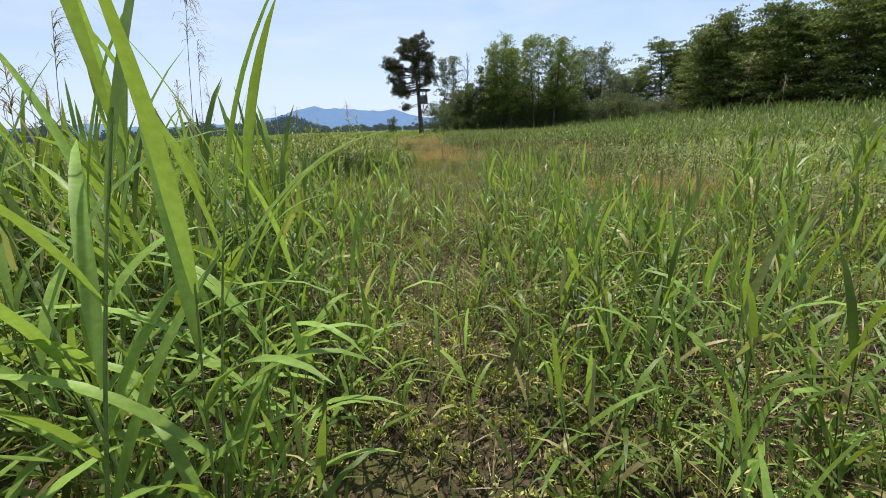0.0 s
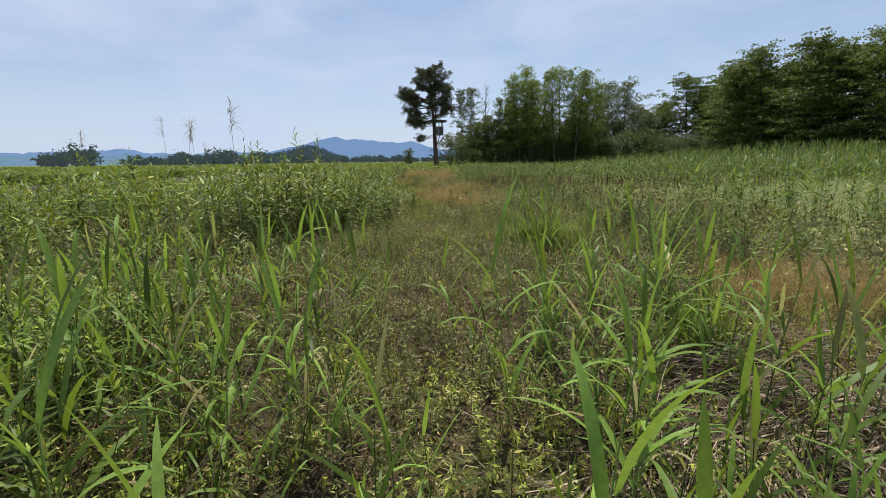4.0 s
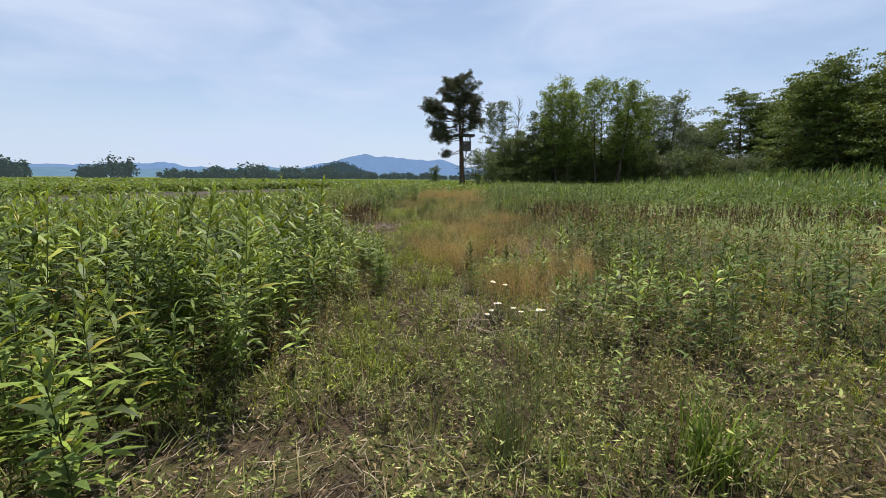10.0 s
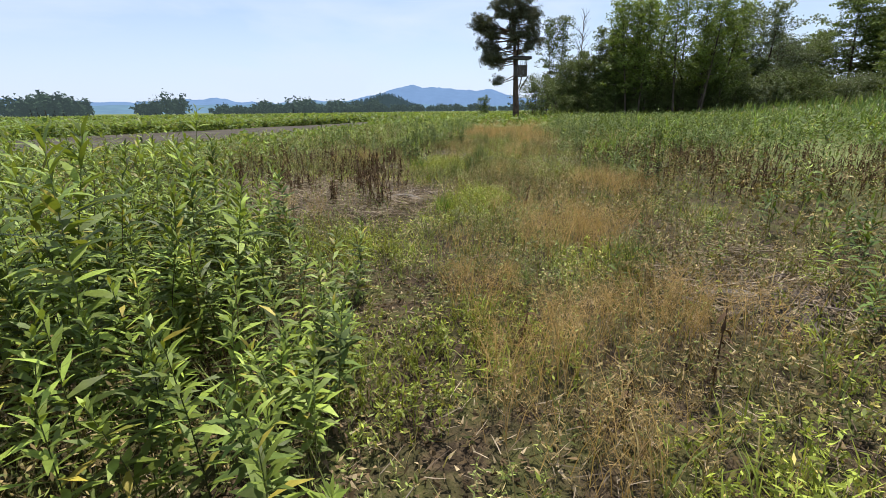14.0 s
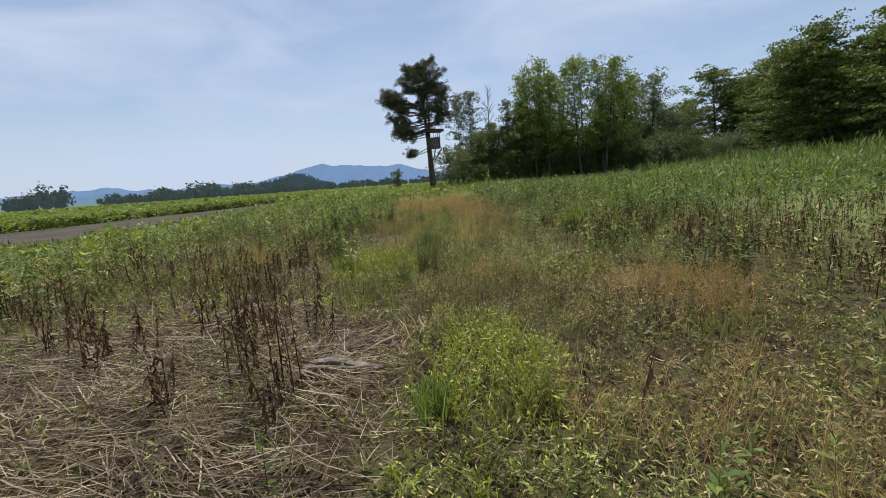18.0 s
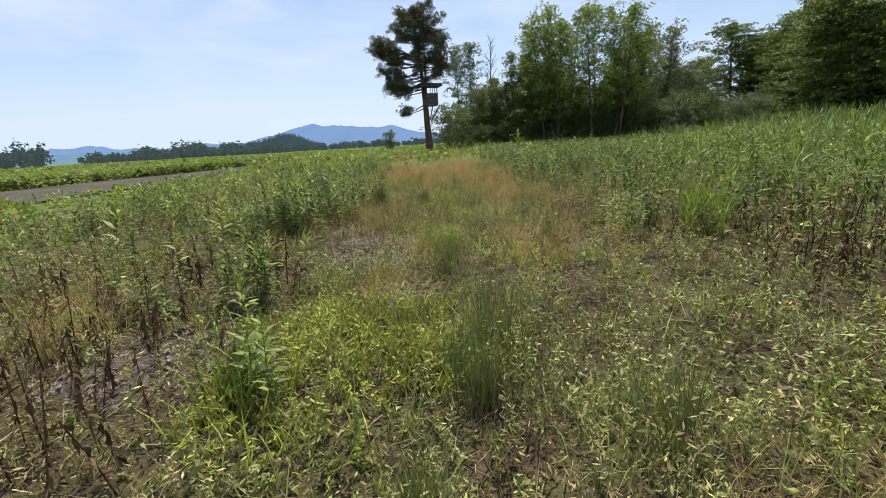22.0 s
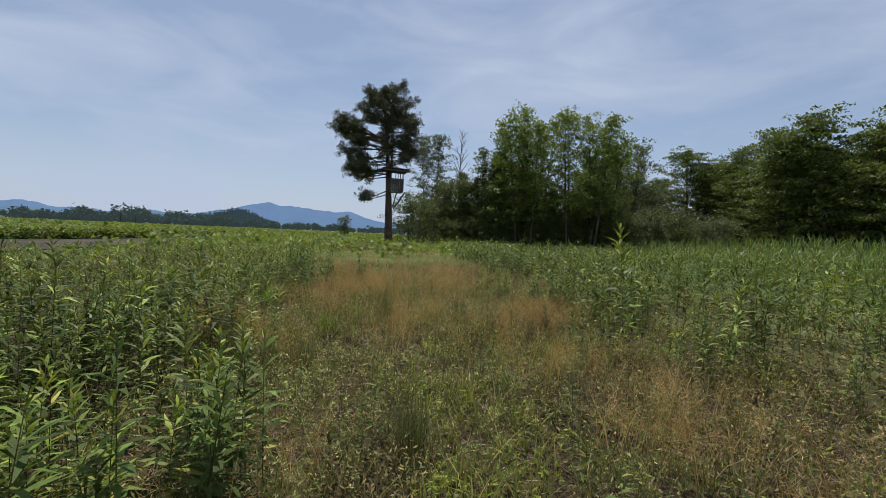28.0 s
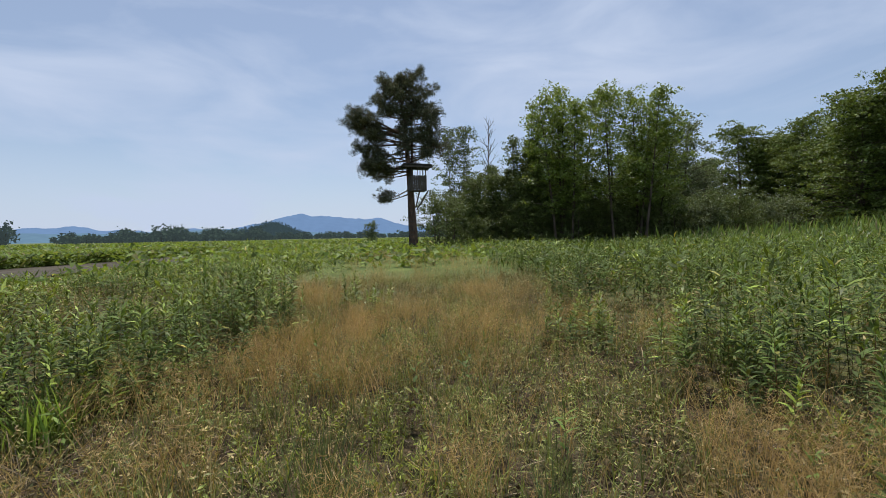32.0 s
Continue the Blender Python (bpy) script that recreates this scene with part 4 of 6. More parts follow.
def goldenrod(leaf_soup, stem_soup, x, y, z, h, leaves=34, mat=0, stem_mat=0, big=1.0, nseg=2):
    """Tall goldenrod: a straight stem set all round with narrow leaves, tufted at the top."""
    n = len(x)
    az = rng.uniform(0, 6.28, n)
    p = stalks(stem_soup, x, y, z, az, rng.uniform(0, 0.16, n), h, 0.0042 * np.sqrt(h) * min(big, 1.4), rng.uniform(-0.05, 0.2, n), nseg > 1, stem_mat)
    for k in range(leaves):
        f = np.clip(0.17 + 0.83 * (k + rng.uniform(-0.4, 0.4, n)) / (leaves - 1), 0.1, 1.0) ** 0.85
        i = np.clip((f * 3).astype(int), 0, 2)
        m = np.arange(n)
        b = p[m, i] + (p[m, i + 1] - p[m, i]) * (f * 3 - i)[:, None]
        size = np.clip(1.25 - 0.65 * np.maximum(0, f - 0.75) / 0.25, 0.5, 1.25) * np.clip((f - 0.05) * 3, 0.55, 1.0)
        ribbons(leaf_soup, b, az + 2.4 * k + rng.normal(size=n) * 0.3, 0.18 + (0.9 if nseg > 1 else 0.5) * f ** 3 + rng.normal(size=n) * (0.2 if nseg > 1 else 0.5), big * size * rng.uniform(0.10, 0.16, n) * np.clip(h, 0.7, 1.2),
                big * size * rng.uniform(0.021, 0.034, n) * np.clip(h, 0.75, 1.1), rng.uniform(0.3, 1.1, n), nseg, (0.3, 1.0, 0.06) if nseg == 2 else (0.25, 0.85, 1.0, 0.6, 0.03) if nseg == 4 else (1.0, 0.12), mat, rng.uniform(-0.4, 0.4, n), nseg == 1)


def low_herb(soup, x, y, z, h, leaves=12, mat=0, size=0.035, shape=None):
    """Small-leaved herbs: sprays of little leaves on thin shoots."""
    n = len(x)
    o = np.repeat(np.arange(n), leaves)
    k = len(o)
    r = 0.006 + rng.random(k) * (0.022 if shape is kites else 0.04)
    a = rng.uniform(0, 6.28, k)
    up = h[o] * rng.random(k) ** 0.7
    spot_ = xyz(x[o] + r * np.cos(a), y[o] + r * np.sin(a), z[o] + 0.01 + up)
    lean_a, lean = rng.uniform(0, 6.28, n), rng.uniform(0, 0.35, n)
    spot_ = spot_ + np.stack([np.cos(lean_a[o]) * lean[o] * up, np.sin(lean_a[o]) * lean[o] * up, np.zeros(k)], -1)
    ribbons(soup, xyz(x, y, z), lean_a, np.pi / 2 - lean, h, 0.004, 0.05, 1, (1, 0.6), mat)
    if shape is kites:
        kites(soup, spot_, size * rng.uniform(0.5, 1.35, k), mat)
    else:
        cards(soup, spot_, size * rng.uniform(0.5, 1.35, k), mat, 0.1, 3.7)


def grass(soup, x, y, z, h, blades=7, mat=0, wide=0.006, spread=0.05, droop=1.0, nseg=2, up=1.25):
    n = len(x)
    o = np.repeat(np.arange(n), blades)
    k = len(o)
    ribbons(soup, xyz(x[o] + rng.normal(size=k) * spread, y[o] + rng.normal(size=k) * spread, z[o] - 0.01), rng.uniform(0, 6.28, k), up + rng.normal(size=k) * 0.18, h[o] * rng.uniform(0.5, 1.1, k),
            wide * rng.uniform(0.6, 1.4, k), droop * rng.uniform(0.1, 1.3, k), nseg, (0.8, 1.0, 0.08), mat, rng.uniform(-0.6, 0.6, k))


def bent_grass(soup, x, y, z, h, stems=6, hairs=22, mat=0):
    """Dry bent grass: thin culms under loose, hair-fine seed heads."""
    n = len(x)
    o = np.repeat(np.arange(n), stems)
    k = len(o)
    az = rng.uniform(0, 6.28, k)
    hh = h[o] * rng.uniform(0.7, 1.1, k)
    b = xyz(x[o] + rng.normal(size=k) * 0.05, y[o] + rng.normal(size=k) * 0.05, z[o])
    ribbons(soup, b, az, 1.38, hh, 0.0032, 0.35, 2, (1, 0.8, 0.5), mat, rng.uniform(0, 3, k))
    tip = b + np.stack([0.14 * hh * np.cos(az), 0.14 * hh * np.sin(az), 0.93 * hh], -1)
    q = np.repeat(np.arange(k), hairs)
    m = len(q)
    c = tip[q] - np.stack([np.zeros(m), np.zeros(m), rng.random(m) * 0.42 * hh[q]], -1) + rng.normal(size=(m, 3)) * 0.012
    ribbons(soup, c, rng.uniform(0, 6.28, m), rng.uniform(0.1, 1.0, m), rng.uniform(0.03, 0.09, m), 0.0042, 0.0, 1, (0.5, 1.0), mat, rng.uniform(0, 3, m))


def withered(leaf_soup, stem_soup, x, y, z, h, leaves=16, mat=0):
    """Dead stalk with dark shrivelled leaves hanging close to it."""
    n = len(x)
    az = rng.uniform(0, 6.28, n)
    p = tubes(stem_soup, xyz(x, y, z - 0.03), az, np.pi / 2 - rng.uniform(0, 0.2, n), h, 0.0055, rng.uniform(-0.1, 0.25, n), 3, 0.5, 4, 0)
    for k in range(leaves):
        f = np.clip(0.25 + 0.75 * (k + rng.uniform(-0.4, 0.4, n)) / (leaves - 1), 0.2, 0.99)
        i = np.clip((f * 3).astype(int), 0, 2)
        m = np.arange(n)
        b = p[m, i] + (p[m, i + 1] - p[m, i]) * (f * 3 - i)[:, None]
        ribbons(leaf_soup, b, rng.uniform(0, 6.28, n), rng.uniform(-1.1, 0.3, n), rng.uniform(0.04, 0.085, n), rng.uniform(0.009, 0.020, n), rng.uniform(0.4, 2.0, n), 2, (0.5, 1.0, 0.3), mat, rng.uniform(-1.2, 1.2, n))


def stuff(name, soup, mats, label, category):
    return tagged(new(name, soup.mesh(name, mats)), label, category, kind="stuff")


# ---- where each kind grows ----
def off(x, y):
    """How far beside the way, in metres, to its right."""
    return x - way(y)


def clear(x, y, r=0.5):
    """Keeps the way itself open where the camera goes."""
    return np.where((np.abs(off(x, y)) < r) & (y < 43.6) & (y > 6.5), 0.0, 1.0)


STRAW_MATS = ((-4.0, 12.9, 0.8), (-3.3, 13.7, 0.9), (-4.3, 9.4, 0.6), (-4.6, 10.4, 0.4), (-2.66, 26.9, 0.8), (-3.4, 22.4, 0.5), (-4.35, 22.5, 0.35))
MUD = ((-5.36, 35.15, 0.42), (-5.42, 36.5, 0.55), (-5.72, 37.45, 0.52), (-6.0, 38.35, 0.45), (-7.3, 37.7, 0.45), (-7.0, 34.2, 0.55), (-7.5, 36.1, 0.55), (-5.95, 36.7, 0.36), (-8.6, 35.0, 0.45), (-5.1, 37.3, 0.3), (-2.85, 26.3, 0.5))


def spots(x, y, places):
    """The strongest of several round patches: x, y, radius, strength."""
    x, y = np.asarray(x, float), np.asarray(y, float)
    m = np.zeros(x.shape)
    for cx, cy, r, k in places:
        i = np.nonzero((np.abs(x - cx) < 1.8 * r) & (np.abs(y - cy) < 1.8 * r))[0]
        m[i] = np.maximum(m[i], k * spot(x[i], y[i], cx, cy, r))
    return m


def bare(x, y):
    m = np.zeros_like(x)
    m = np.maximum(m, spots(x, y, [(cx, cy, r, 0.68) for cx, cy, r in MUD] + [(-3.0, 13.4, 1.3, 0.85), (-4.2, 9.6, 0.7, 0.7), (-4.9, 11.6, 0.5, 0.6), (-5.8, 20.2, 0.9, 0.6), (-2.6, 28.0, 0.8, 0.5), (-5.1, 22.7, 0.3, 0.7), (-4.9, 22.0, 0.3, 0.7), (-4.4, 22.0, 0.4, 0.6)]))
    return np.maximum(m, 0.9 * box(x, y, -9.6, -5.75, 28.4, 32.6, 0.7))


ROD_CLUMPS = ((-5.2, 23.95, 0.4, 0.7), (-5.35, 24.6, 0.4, 0.8), (-5.45, 25.2, 0.45, 0.8), (-5.6, 26.4, 0.4, 0.7), (-3.3, 22.3, 0.4, 0.4), (-1.5, 24.8, 1.0, 0.5), (-2.9, 21.8, 0.35, 0.4), (-3.6, 23.8, 0.4, 0.35),
              (-2.4, 22.8, 0.8, 0.35), (-0.8, 22.6, 1.2, 0.5), (-2.2, 26.0, 0.6, 0.3), (-1.9, 31.2, 0.35, 0.6), (-1.3, 34.4, 0.6, 0.6), (-0.5, 36.1, 1.0, 0.8), (1.6, 37.4, 1.3, 0.8), (-2.3, 33.0, 0.4, 0.5), (-1.7, 36.9, 0.5, 0.5), (0.8, 34.6, 0.9, 0.7), (-5.95, 33.7, 0.3, 0.6), (-6.25, 35.35, 0.3, 0.9), (-6.6, 35.45, 0.35, 0.9), (-7.2, 35.2, 0.3, 0.5),
              (-6.55, 38.8, 0.7, 1.0), (-7.4, 39.0, 0.7, 0.9), (-5.9, 40.2, 0.55, 0.9), (-6.7, 40.6, 0.7, 1.0), (-6.2, 43.1, 0.6, 0.9), (-7.0, 42.4, 0.9, 1.0), (-6.3, 46.9, 0.8, 0.9), (-7.4, 45.2, 0.8, 0.9), (-3.9, 49.9, 0.5, 0.6),
              (-2.0, 42.9, 0.35, 0.6), (-1.4, 41.9, 0.5, 0.8), (-1.0, 45.8, 0.7, 1.0), (-1.5, 47.8, 0.6, 0.8), (-1.1, 44.2, 0.4, 0.8), (-1.3, 39.4, 0.45, 0.7))


def rod_field(x, y):
    u = off(x, y)
    left = np.interp(y, (18, 18.7, 19.2, 19.6, 20.6, 22.6, 23.6, 26.6, 27.4, 28.7, 29.4), (-3.6, -2.1, -1.5, -1.05, -1.0, -0.7, -0.45, -0.4, -1.0, -3.0, -4.0))
    a = box(x, y, -26, 90, 18.2, 29.2, 1.3) * np.clip((left - u + (fbm(x, y, 1.1, 22) - 0.5) * np.where(y < 20.5, 0.7, 1.6)) / 0.5, 0, 1) * np.clip((fbm(x, y, 0.8, 28) - 0.22) * 6, 0.15, 1)
    b = box(x, y, -30, 90, 38.2, 74, 1.0) * np.clip((-1.9 - u + (fbm(x, y, 1.8, 23) - 0.5) * 3.4) / 0.6, 0, 1) * np.clip((fbm(x, y, 1.2, 12) - 0.42) * 9, 0.03, 1)
    right = np.interp(y, (37, 38.7, 39.3, 41.5, 42.8, 46, 60), (6.5, 4.4, 3.6, 3.0, 2.6, 2.8, 2.8))
    c = box(x, y, -90, 45, 37.0, 83, 1.5) * np.clip((u - right + (fbm(x, y, 1.6, 21) - 0.5) * 2.6) / 0.6, 0, 1) * np.clip((fbm(x, y, 1.1, 25) - np.where(u < 5, 0.42, 0.33)) * 7, 0.08, 1)
    d = box(x, y, -30, -10.5, 27, 40, 1.5) * 0.6
    f = np.interp(y, (16, 21, 22.5, 30, 32, 40), (0.6, 0.6, 0.15, 0.15, 0.85, 0.85)) * np.clip((u - 2.6 + (fbm(x, y, 1.4, 35) - 0.5) * 2.5) / 0.8, 0, 1) * (y > 16) * (y < 40) * (x < 30) * np.clip((fbm(x, y, 1.5, 36) - np.where(u < 5, 0.52, 0.44)) * 9, 0, 1)
    e = spots(x, y, ROD_CLUMPS)
    h = np.clip((np.interp(y, (13, 16, 18), (-0.9, -1.9, -2.4)) - u + (fbm(x, y, 1.3, 37) - 0.5) * 2.0) / 0.6, 0, 1) * np.interp(y, (7, 12, 15), (0.45, 0.45, 1.0)) * (y < 19.5) * (x > -22) * np.clip((fbm(x, y, 1.2, 38) - 0.40) * 8, 0.05, 1)
    return np.maximum.reduce([a, b, c, d, e, f, h]) * (1 - bare(x, y)) * (x > near_x(y)) * (1 - 0.85 * dead_band(x, y))


def rod_height(x, y):
    tall = np.where(y < 18.4, 0.64, 0.90) + 0.32 * box(x, y, -11, -5, 18.4, 22.6, 0.8)
    right = np.clip(off(x, y) / 3.0, 0, 1)
    low = 0.66 + 0.25 * right + 0.7 * (fbm(x, y, 1.8, 12) - 0.5) * (1 - right) + 0.08 * box(x, y, -12, -5, 40, 50, 1.0)
    low = low * np.where(off(x, y) < 0, np.clip((x + 17) / 9, 0.42, 1.0), 1.0)
    h = np.where(y > 34, np.minimum(low, np.where(off(x, y) > 0, 0.40 + 0.10 * np.maximum(off(x, y) - 1.2, 0) + 0.14 * np.maximum(off(x, y) - 1.2, 0) * (y > 38.5), 9.0)), tall) + (fbm(x, y, 1.1, 30) - 0.5) * np.where((y > 34) & ((x < -11) | (off(x, y) > 0)), 0.3, 0.8)
    side = np.abs(off(x, y))
    inner = np.where((off(x, y) > 0) & (y < 36), 0.50 + 0.07 * side, 0.42 + 0.28 * side)
    return np.where((side < 2.0) | ((off(x, y) > 0) & (y < 36)), np.minimum(h, np.maximum(inner, 0.38) + (y > 37) * 0.08), h)


def reed_field(x, y):
    u = off(x, y)
    a = np.clip((14.7 + 0.5 * np.clip((-0.6 - u) / 0.8, 0, 1) - y + (fbm(x, y, 2.2, 14) - 0.5) * 5) / 1.5, 0, 1) * np.clip((26 - x) / 3, 0, 1)
    a = a * (0.75 + 0.25 * (np.abs(u) > 1.2)) * np.clip((fbm(x, y, 0.9, 13) - np.where(u < -1.0, 0.32, 0.39)) * 7, 0.08, 1)
    b = np.clip((u - 7.5 + (fbm(x, y, 3.5, 15) - 0.5) * 8) / 2, 0, 1) * (y < 40) * np.clip((fbm(x, y, 1.6, 19) - 0.48) * 6, 0.02, 0.6)
    e = 0.5 * spot(x, y, -3.6, 18.1, 0.5)
    e = np.maximum(e, spots(x, y, ((-1.4, 34.4, 0.7, 0.12), (-2.2, 33.1, 0.4, 0.15), (0.6, 38.4, 0.8, 0.15))))
    return np.maximum(np.maximum(a, b), e) * (1 - 0.7 * bare(x, y)) * (1 - 0.95 * dead_band(x, y))


def dead_band(x, y):
    """The brown belt of withered weeds across the meadow on the right."""
    return box(x, y, -1.8, 12.0, 29.8, 36.2, 1.0)


def dead_field(x, y):
    a = box(x, y, -11.0, -6.2, 29.6, 36.6, 0.8)
    b = 1.5 * dead_band(x, y)
    c = 0.06 * box(x, y, -8.5, -2.5, 22, 30, 1.0)
    return np.maximum(np.maximum(a, b), c)


HAZE = ((-5.7, 43.5, 0.7, 1.0), (-6.2, 44.5, 0.5, 1.0), (-2.7, 46.4, 0.6, 1.0), (-2.1, 44.2, 0.5, 1.0), (-4.05, 53.0, 1.0, 1.0), (-4.3, 24.9, 0.6, 0.9), (-3.7, 25.6, 0.8, 0.9), (-3.9, 27.6, 0.9, 0.9), (-3.2, 23.9, 0.6, 0.7), (-3.8, 23.1, 0.55, 0.9), (-4.9, 26.3, 0.45, 0.7), (-4.5, 25.4, 0.45, 0.8), (-4.4, 27.4, 0.6, 0.8), (-3.8, 28.4, 0.7, 0.6), (-2.6, 30.7, 0.8, 0.7), (-4.5, 28.9, 0.5, 0.5), (-3.6, 35.8, 0.8, 0.3), (-4.2, 32.0, 0.6, 0.3),
        (-4.3, 43.5, 0.8, 1.0), (-2.9, 40.6, 0.5, 1.0), (-3.4, 44.3, 0.9, 1.0), (-3.1, 42.3, 0.5, 1.0), (-5.25, 42.9, 0.5, 0.9), (-4.7, 47.8, 1.0, 1.0), (-3.2, 44.9, 0.6, 1.0), (-5.1, 44.7, 0.5, 1.0), (-3.6, 41.2, 0.4, 0.6),
        (-3.9, 46.2, 0.5, 0.9), (-5.6, 47.0, 0.5, 0.8), (-2.7, 47.4, 0.5, 0.8), (-2.0, 14.2, 1.6, 0.8), (-3.4, 38.6, 0.6, 0.4))


def haze_field(x, y):
    u = off(x, y)
    side = (fbm(x, y, 1.8, 44) - 0.5) * 3.6
    a = 0.32 * np.clip((fbm(x, y, 1.3, 40) - 0.54) * 9, 0, 1) * np.clip((2.4 - np.abs(u - 0.5) + side) / 0.6, 0, 1) * np.clip((y - 21) / 8, 0.0, 1)
    b = np.clip((2.4 - np.abs(u) + side) / 0.6, 0, 1) * np.clip((y - 45) / 2, 0, 1) * np.clip((fbm(x, y, 1.6, 41) - 0.49) * 9, 0.03, 1)
    lump = np.clip((fbm(x, y, 0.7, 46) - np.where(y > 38, 0.46, 0.40)) * 10, 0.03, 1)
    return np.clip(np.maximum.reduce([a, b, spots(x, y, [(cx, cy, (0.92 if cy > 40 else 0.8) * r, k) for cx, cy, r, k in HAZE])]), 0, 1) * np.where(y < 49, lump, np.clip((fbm(x, y, 1.5, 47) - 0.42) * 7, 0.08, 1)) * (y < 79) * (1 - bare(x, y))


FRESH = ((-4.92, 29.85, 0.5, 1.0), (-4.75, 30.5, 0.4, 0.7), (-4.9, 29.3, 0.45, 1.0), (-5.3, 28.7, 0.3, 0.5), (-5.5, 34.5, 0.5, 1.0), (-5.15, 34.55, 0.35, 1.0), (-5.85, 34.15, 0.45, 1.0), (-5.3, 34.0, 0.5, 0.9), (-6.0, 33.4, 0.4, 0.7),
         (-4.68, 37.0, 0.28, 1.0), (-4.55, 37.3, 0.22, 0.8), (-4.86, 25.8, 0.35, 0.8), (-5.2, 21.7, 0.5, 0.5), (-5.3, 22.6, 0.3, 0.5), (-4.75, 24.1, 0.3, 0.8), (-5.3, 25.2, 0.35, 0.7), (-4.7, 25.55, 0.35, 0.5), (-3.9, 24.5, 0.4, 0.8),
         (-3.9, 27.05, 0.4, 0.7), (-5.75, 34.3, 0.3, 0.8), (-5.9, 27.4, 0.45, 0.6), (-6.3, 27.4, 0.5, 0.7), (-3.2, 32.6, 0.6, 0.4), (-4.2, 40.2, 0.35, 0.5), (-3.7, 43.0, 0.25, 0.5), (-4.0, 38.9, 0.4, 0.5), (-6.4, 31.9, 0.4, 0.4))


def fresh_field(x, y):
    return np.maximum(spots(x, y, FRESH), np.where(y < 14.5, 0.5, 0.22) * np.clip((fbm(x, y, 0.9, 48) - np.where(y < 14.5, 0.46, 0.55)) * 9, 0, 1)) * (1 - 0.8 * bare(x, y))


# ---- stands of plants ----
# goldenrod, dense and fine near the way, coarser far off
S_LEAF, S_STEM = Soup(), Soup()
for x0, x1, y0, y1, most, cond, leaves, big, seg in (
        (-13, 4, 7, 52, 38.0, lambda x, y: (np.abs(off(x, y)) < 3.6), 36, 1.0, 2),
        (-20, 12, 7, 62, 13.0, lambda x, y: (np.abs(off(x, y)) >= 3.6) & (np.abs(off(x, y)) < 10), 24, 1.25, 1),
        (-27, 44, 15, 84, 4.6, lambda x, y: (np.abs(off(x, y)) >= 10) | (y > 52), 11, 2.5, 1)):
    x, y = scatter(x0, x1, y0, y1, most, lambda x, y: rod_field(x, y) * cond(x, y) * clear(x, y, 0.32))
    # deep: shoots given the shade-darkened leaf, most on the right and in patches
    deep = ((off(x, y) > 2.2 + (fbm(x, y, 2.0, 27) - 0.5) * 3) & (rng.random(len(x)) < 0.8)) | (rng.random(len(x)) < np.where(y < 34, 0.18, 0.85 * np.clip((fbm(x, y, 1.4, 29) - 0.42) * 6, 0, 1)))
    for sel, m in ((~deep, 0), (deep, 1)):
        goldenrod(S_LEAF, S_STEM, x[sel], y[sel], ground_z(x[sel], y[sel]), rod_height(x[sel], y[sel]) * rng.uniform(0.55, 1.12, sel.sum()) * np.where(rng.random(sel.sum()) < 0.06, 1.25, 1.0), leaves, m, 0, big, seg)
x, y = scatter(-9, 0, 16.5, 48, 2.2, lambda x, y: np.clip((fbm(x, y, 2.0, 33) - 0.35) * 5, 0, 1) * clear(x, y, 0.4) * (np.abs(off(x, y)) < 3.6) * (1 - bare(x, y)))
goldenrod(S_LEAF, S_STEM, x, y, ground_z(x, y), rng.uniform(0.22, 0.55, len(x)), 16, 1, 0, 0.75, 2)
stuff("goldenrod_stand", S_LEAF, [M_ROD, M_ROD_SHADED], "dense stand of green leafy goldenrod shoots before flowering", "weeds")
stuff("goldenrod_stems", S_STEM, [M_ROD_STEM], "thin upright stems of the goldenrod stand", "weeds")

S_LEAF, S_STEM = Soup(), Soup()
for x0, x1, y0, y1, most, cond, leaves, wide in (
        (-14, 4, 6.8, 41, 54.0, lambda x, y: (np.abs(off(x, y)) < 4.2) | ((y > 25) & (np.abs(off(x, y)) < 7)), 7, 0.9),
        (-20, 16, 6.5, 45, 7.0, lambda x, y: (np.abs(off(x, y)) >= np.where(y > 25, 7.0, 4.2)) & (np.abs(off(x, y)) < 14), 6, 1.5),
        (-20, 10, 6, 84, 1.2, lambda x, y: np.abs(off(x, y)) >= 14, 5, 2.8)):
    x, y = scatter(x0, x1, y0, y1, most, lambda x, y: reed_field(x, y) * cond(x, y) * np.maximum(clear(x, y, 0.5), 0.7) * (x > near_x(y)))
    h = rng.uniform(0.38, 0.88, len(x)) + 0.35 * (np.abs(off(x, y)) > 3) * rng.random(len(x)) + (fbm(x, y, 1.5, 17) - 0.5) * 0.4 + 0.42 * np.clip((-0.7 - off(x, y)) / 0.8, 0, 1) * np.clip((13.5 - y) / 2, 0, 1)
    h = np.where(clear(x, y, 0.5) < 0.5, np.clip(h, 0.25, 0.72), h)
    reed(S_LEAF, S_STEM, x, y, ground_z(x, y), h, leaves, 0, 0, wide)
# the tall belt of reeds before the wood
x, y = scatter(7, 48, 6, 88, 2.3, lambda x, y: np.clip((x - 10 + (fbm(x, y, 5.0, 18) - 0.5) * 9) / 8, 0, 1) * np.clip((fbm(x, y, 2.4, 20) - 0.30) * 5, 0.25, 1) * np.clip((92 - y - 0.35 * (48 - x)) / 6, 0.1, 1) * (1 - 0.95 * dead_band(x, y)))
h = np.interp(x, (8, 14, 20, 28, 48), (0.85, 1.15, 1.65, 2.25, 2.4)) * np.interp(y, (6, 60, 75, 88), (1.0, 1.0, 0.75, 0.6)) * rng.uniform(0.72, 1.12, len(x)) * (0.85 + 0.3 * fbm(x, y, 3.0, 24))
reed(S_LEAF, S_STEM, x, y, ground_z(x, y), h, 6, 1, 0, 2.0, 0.14, 2)
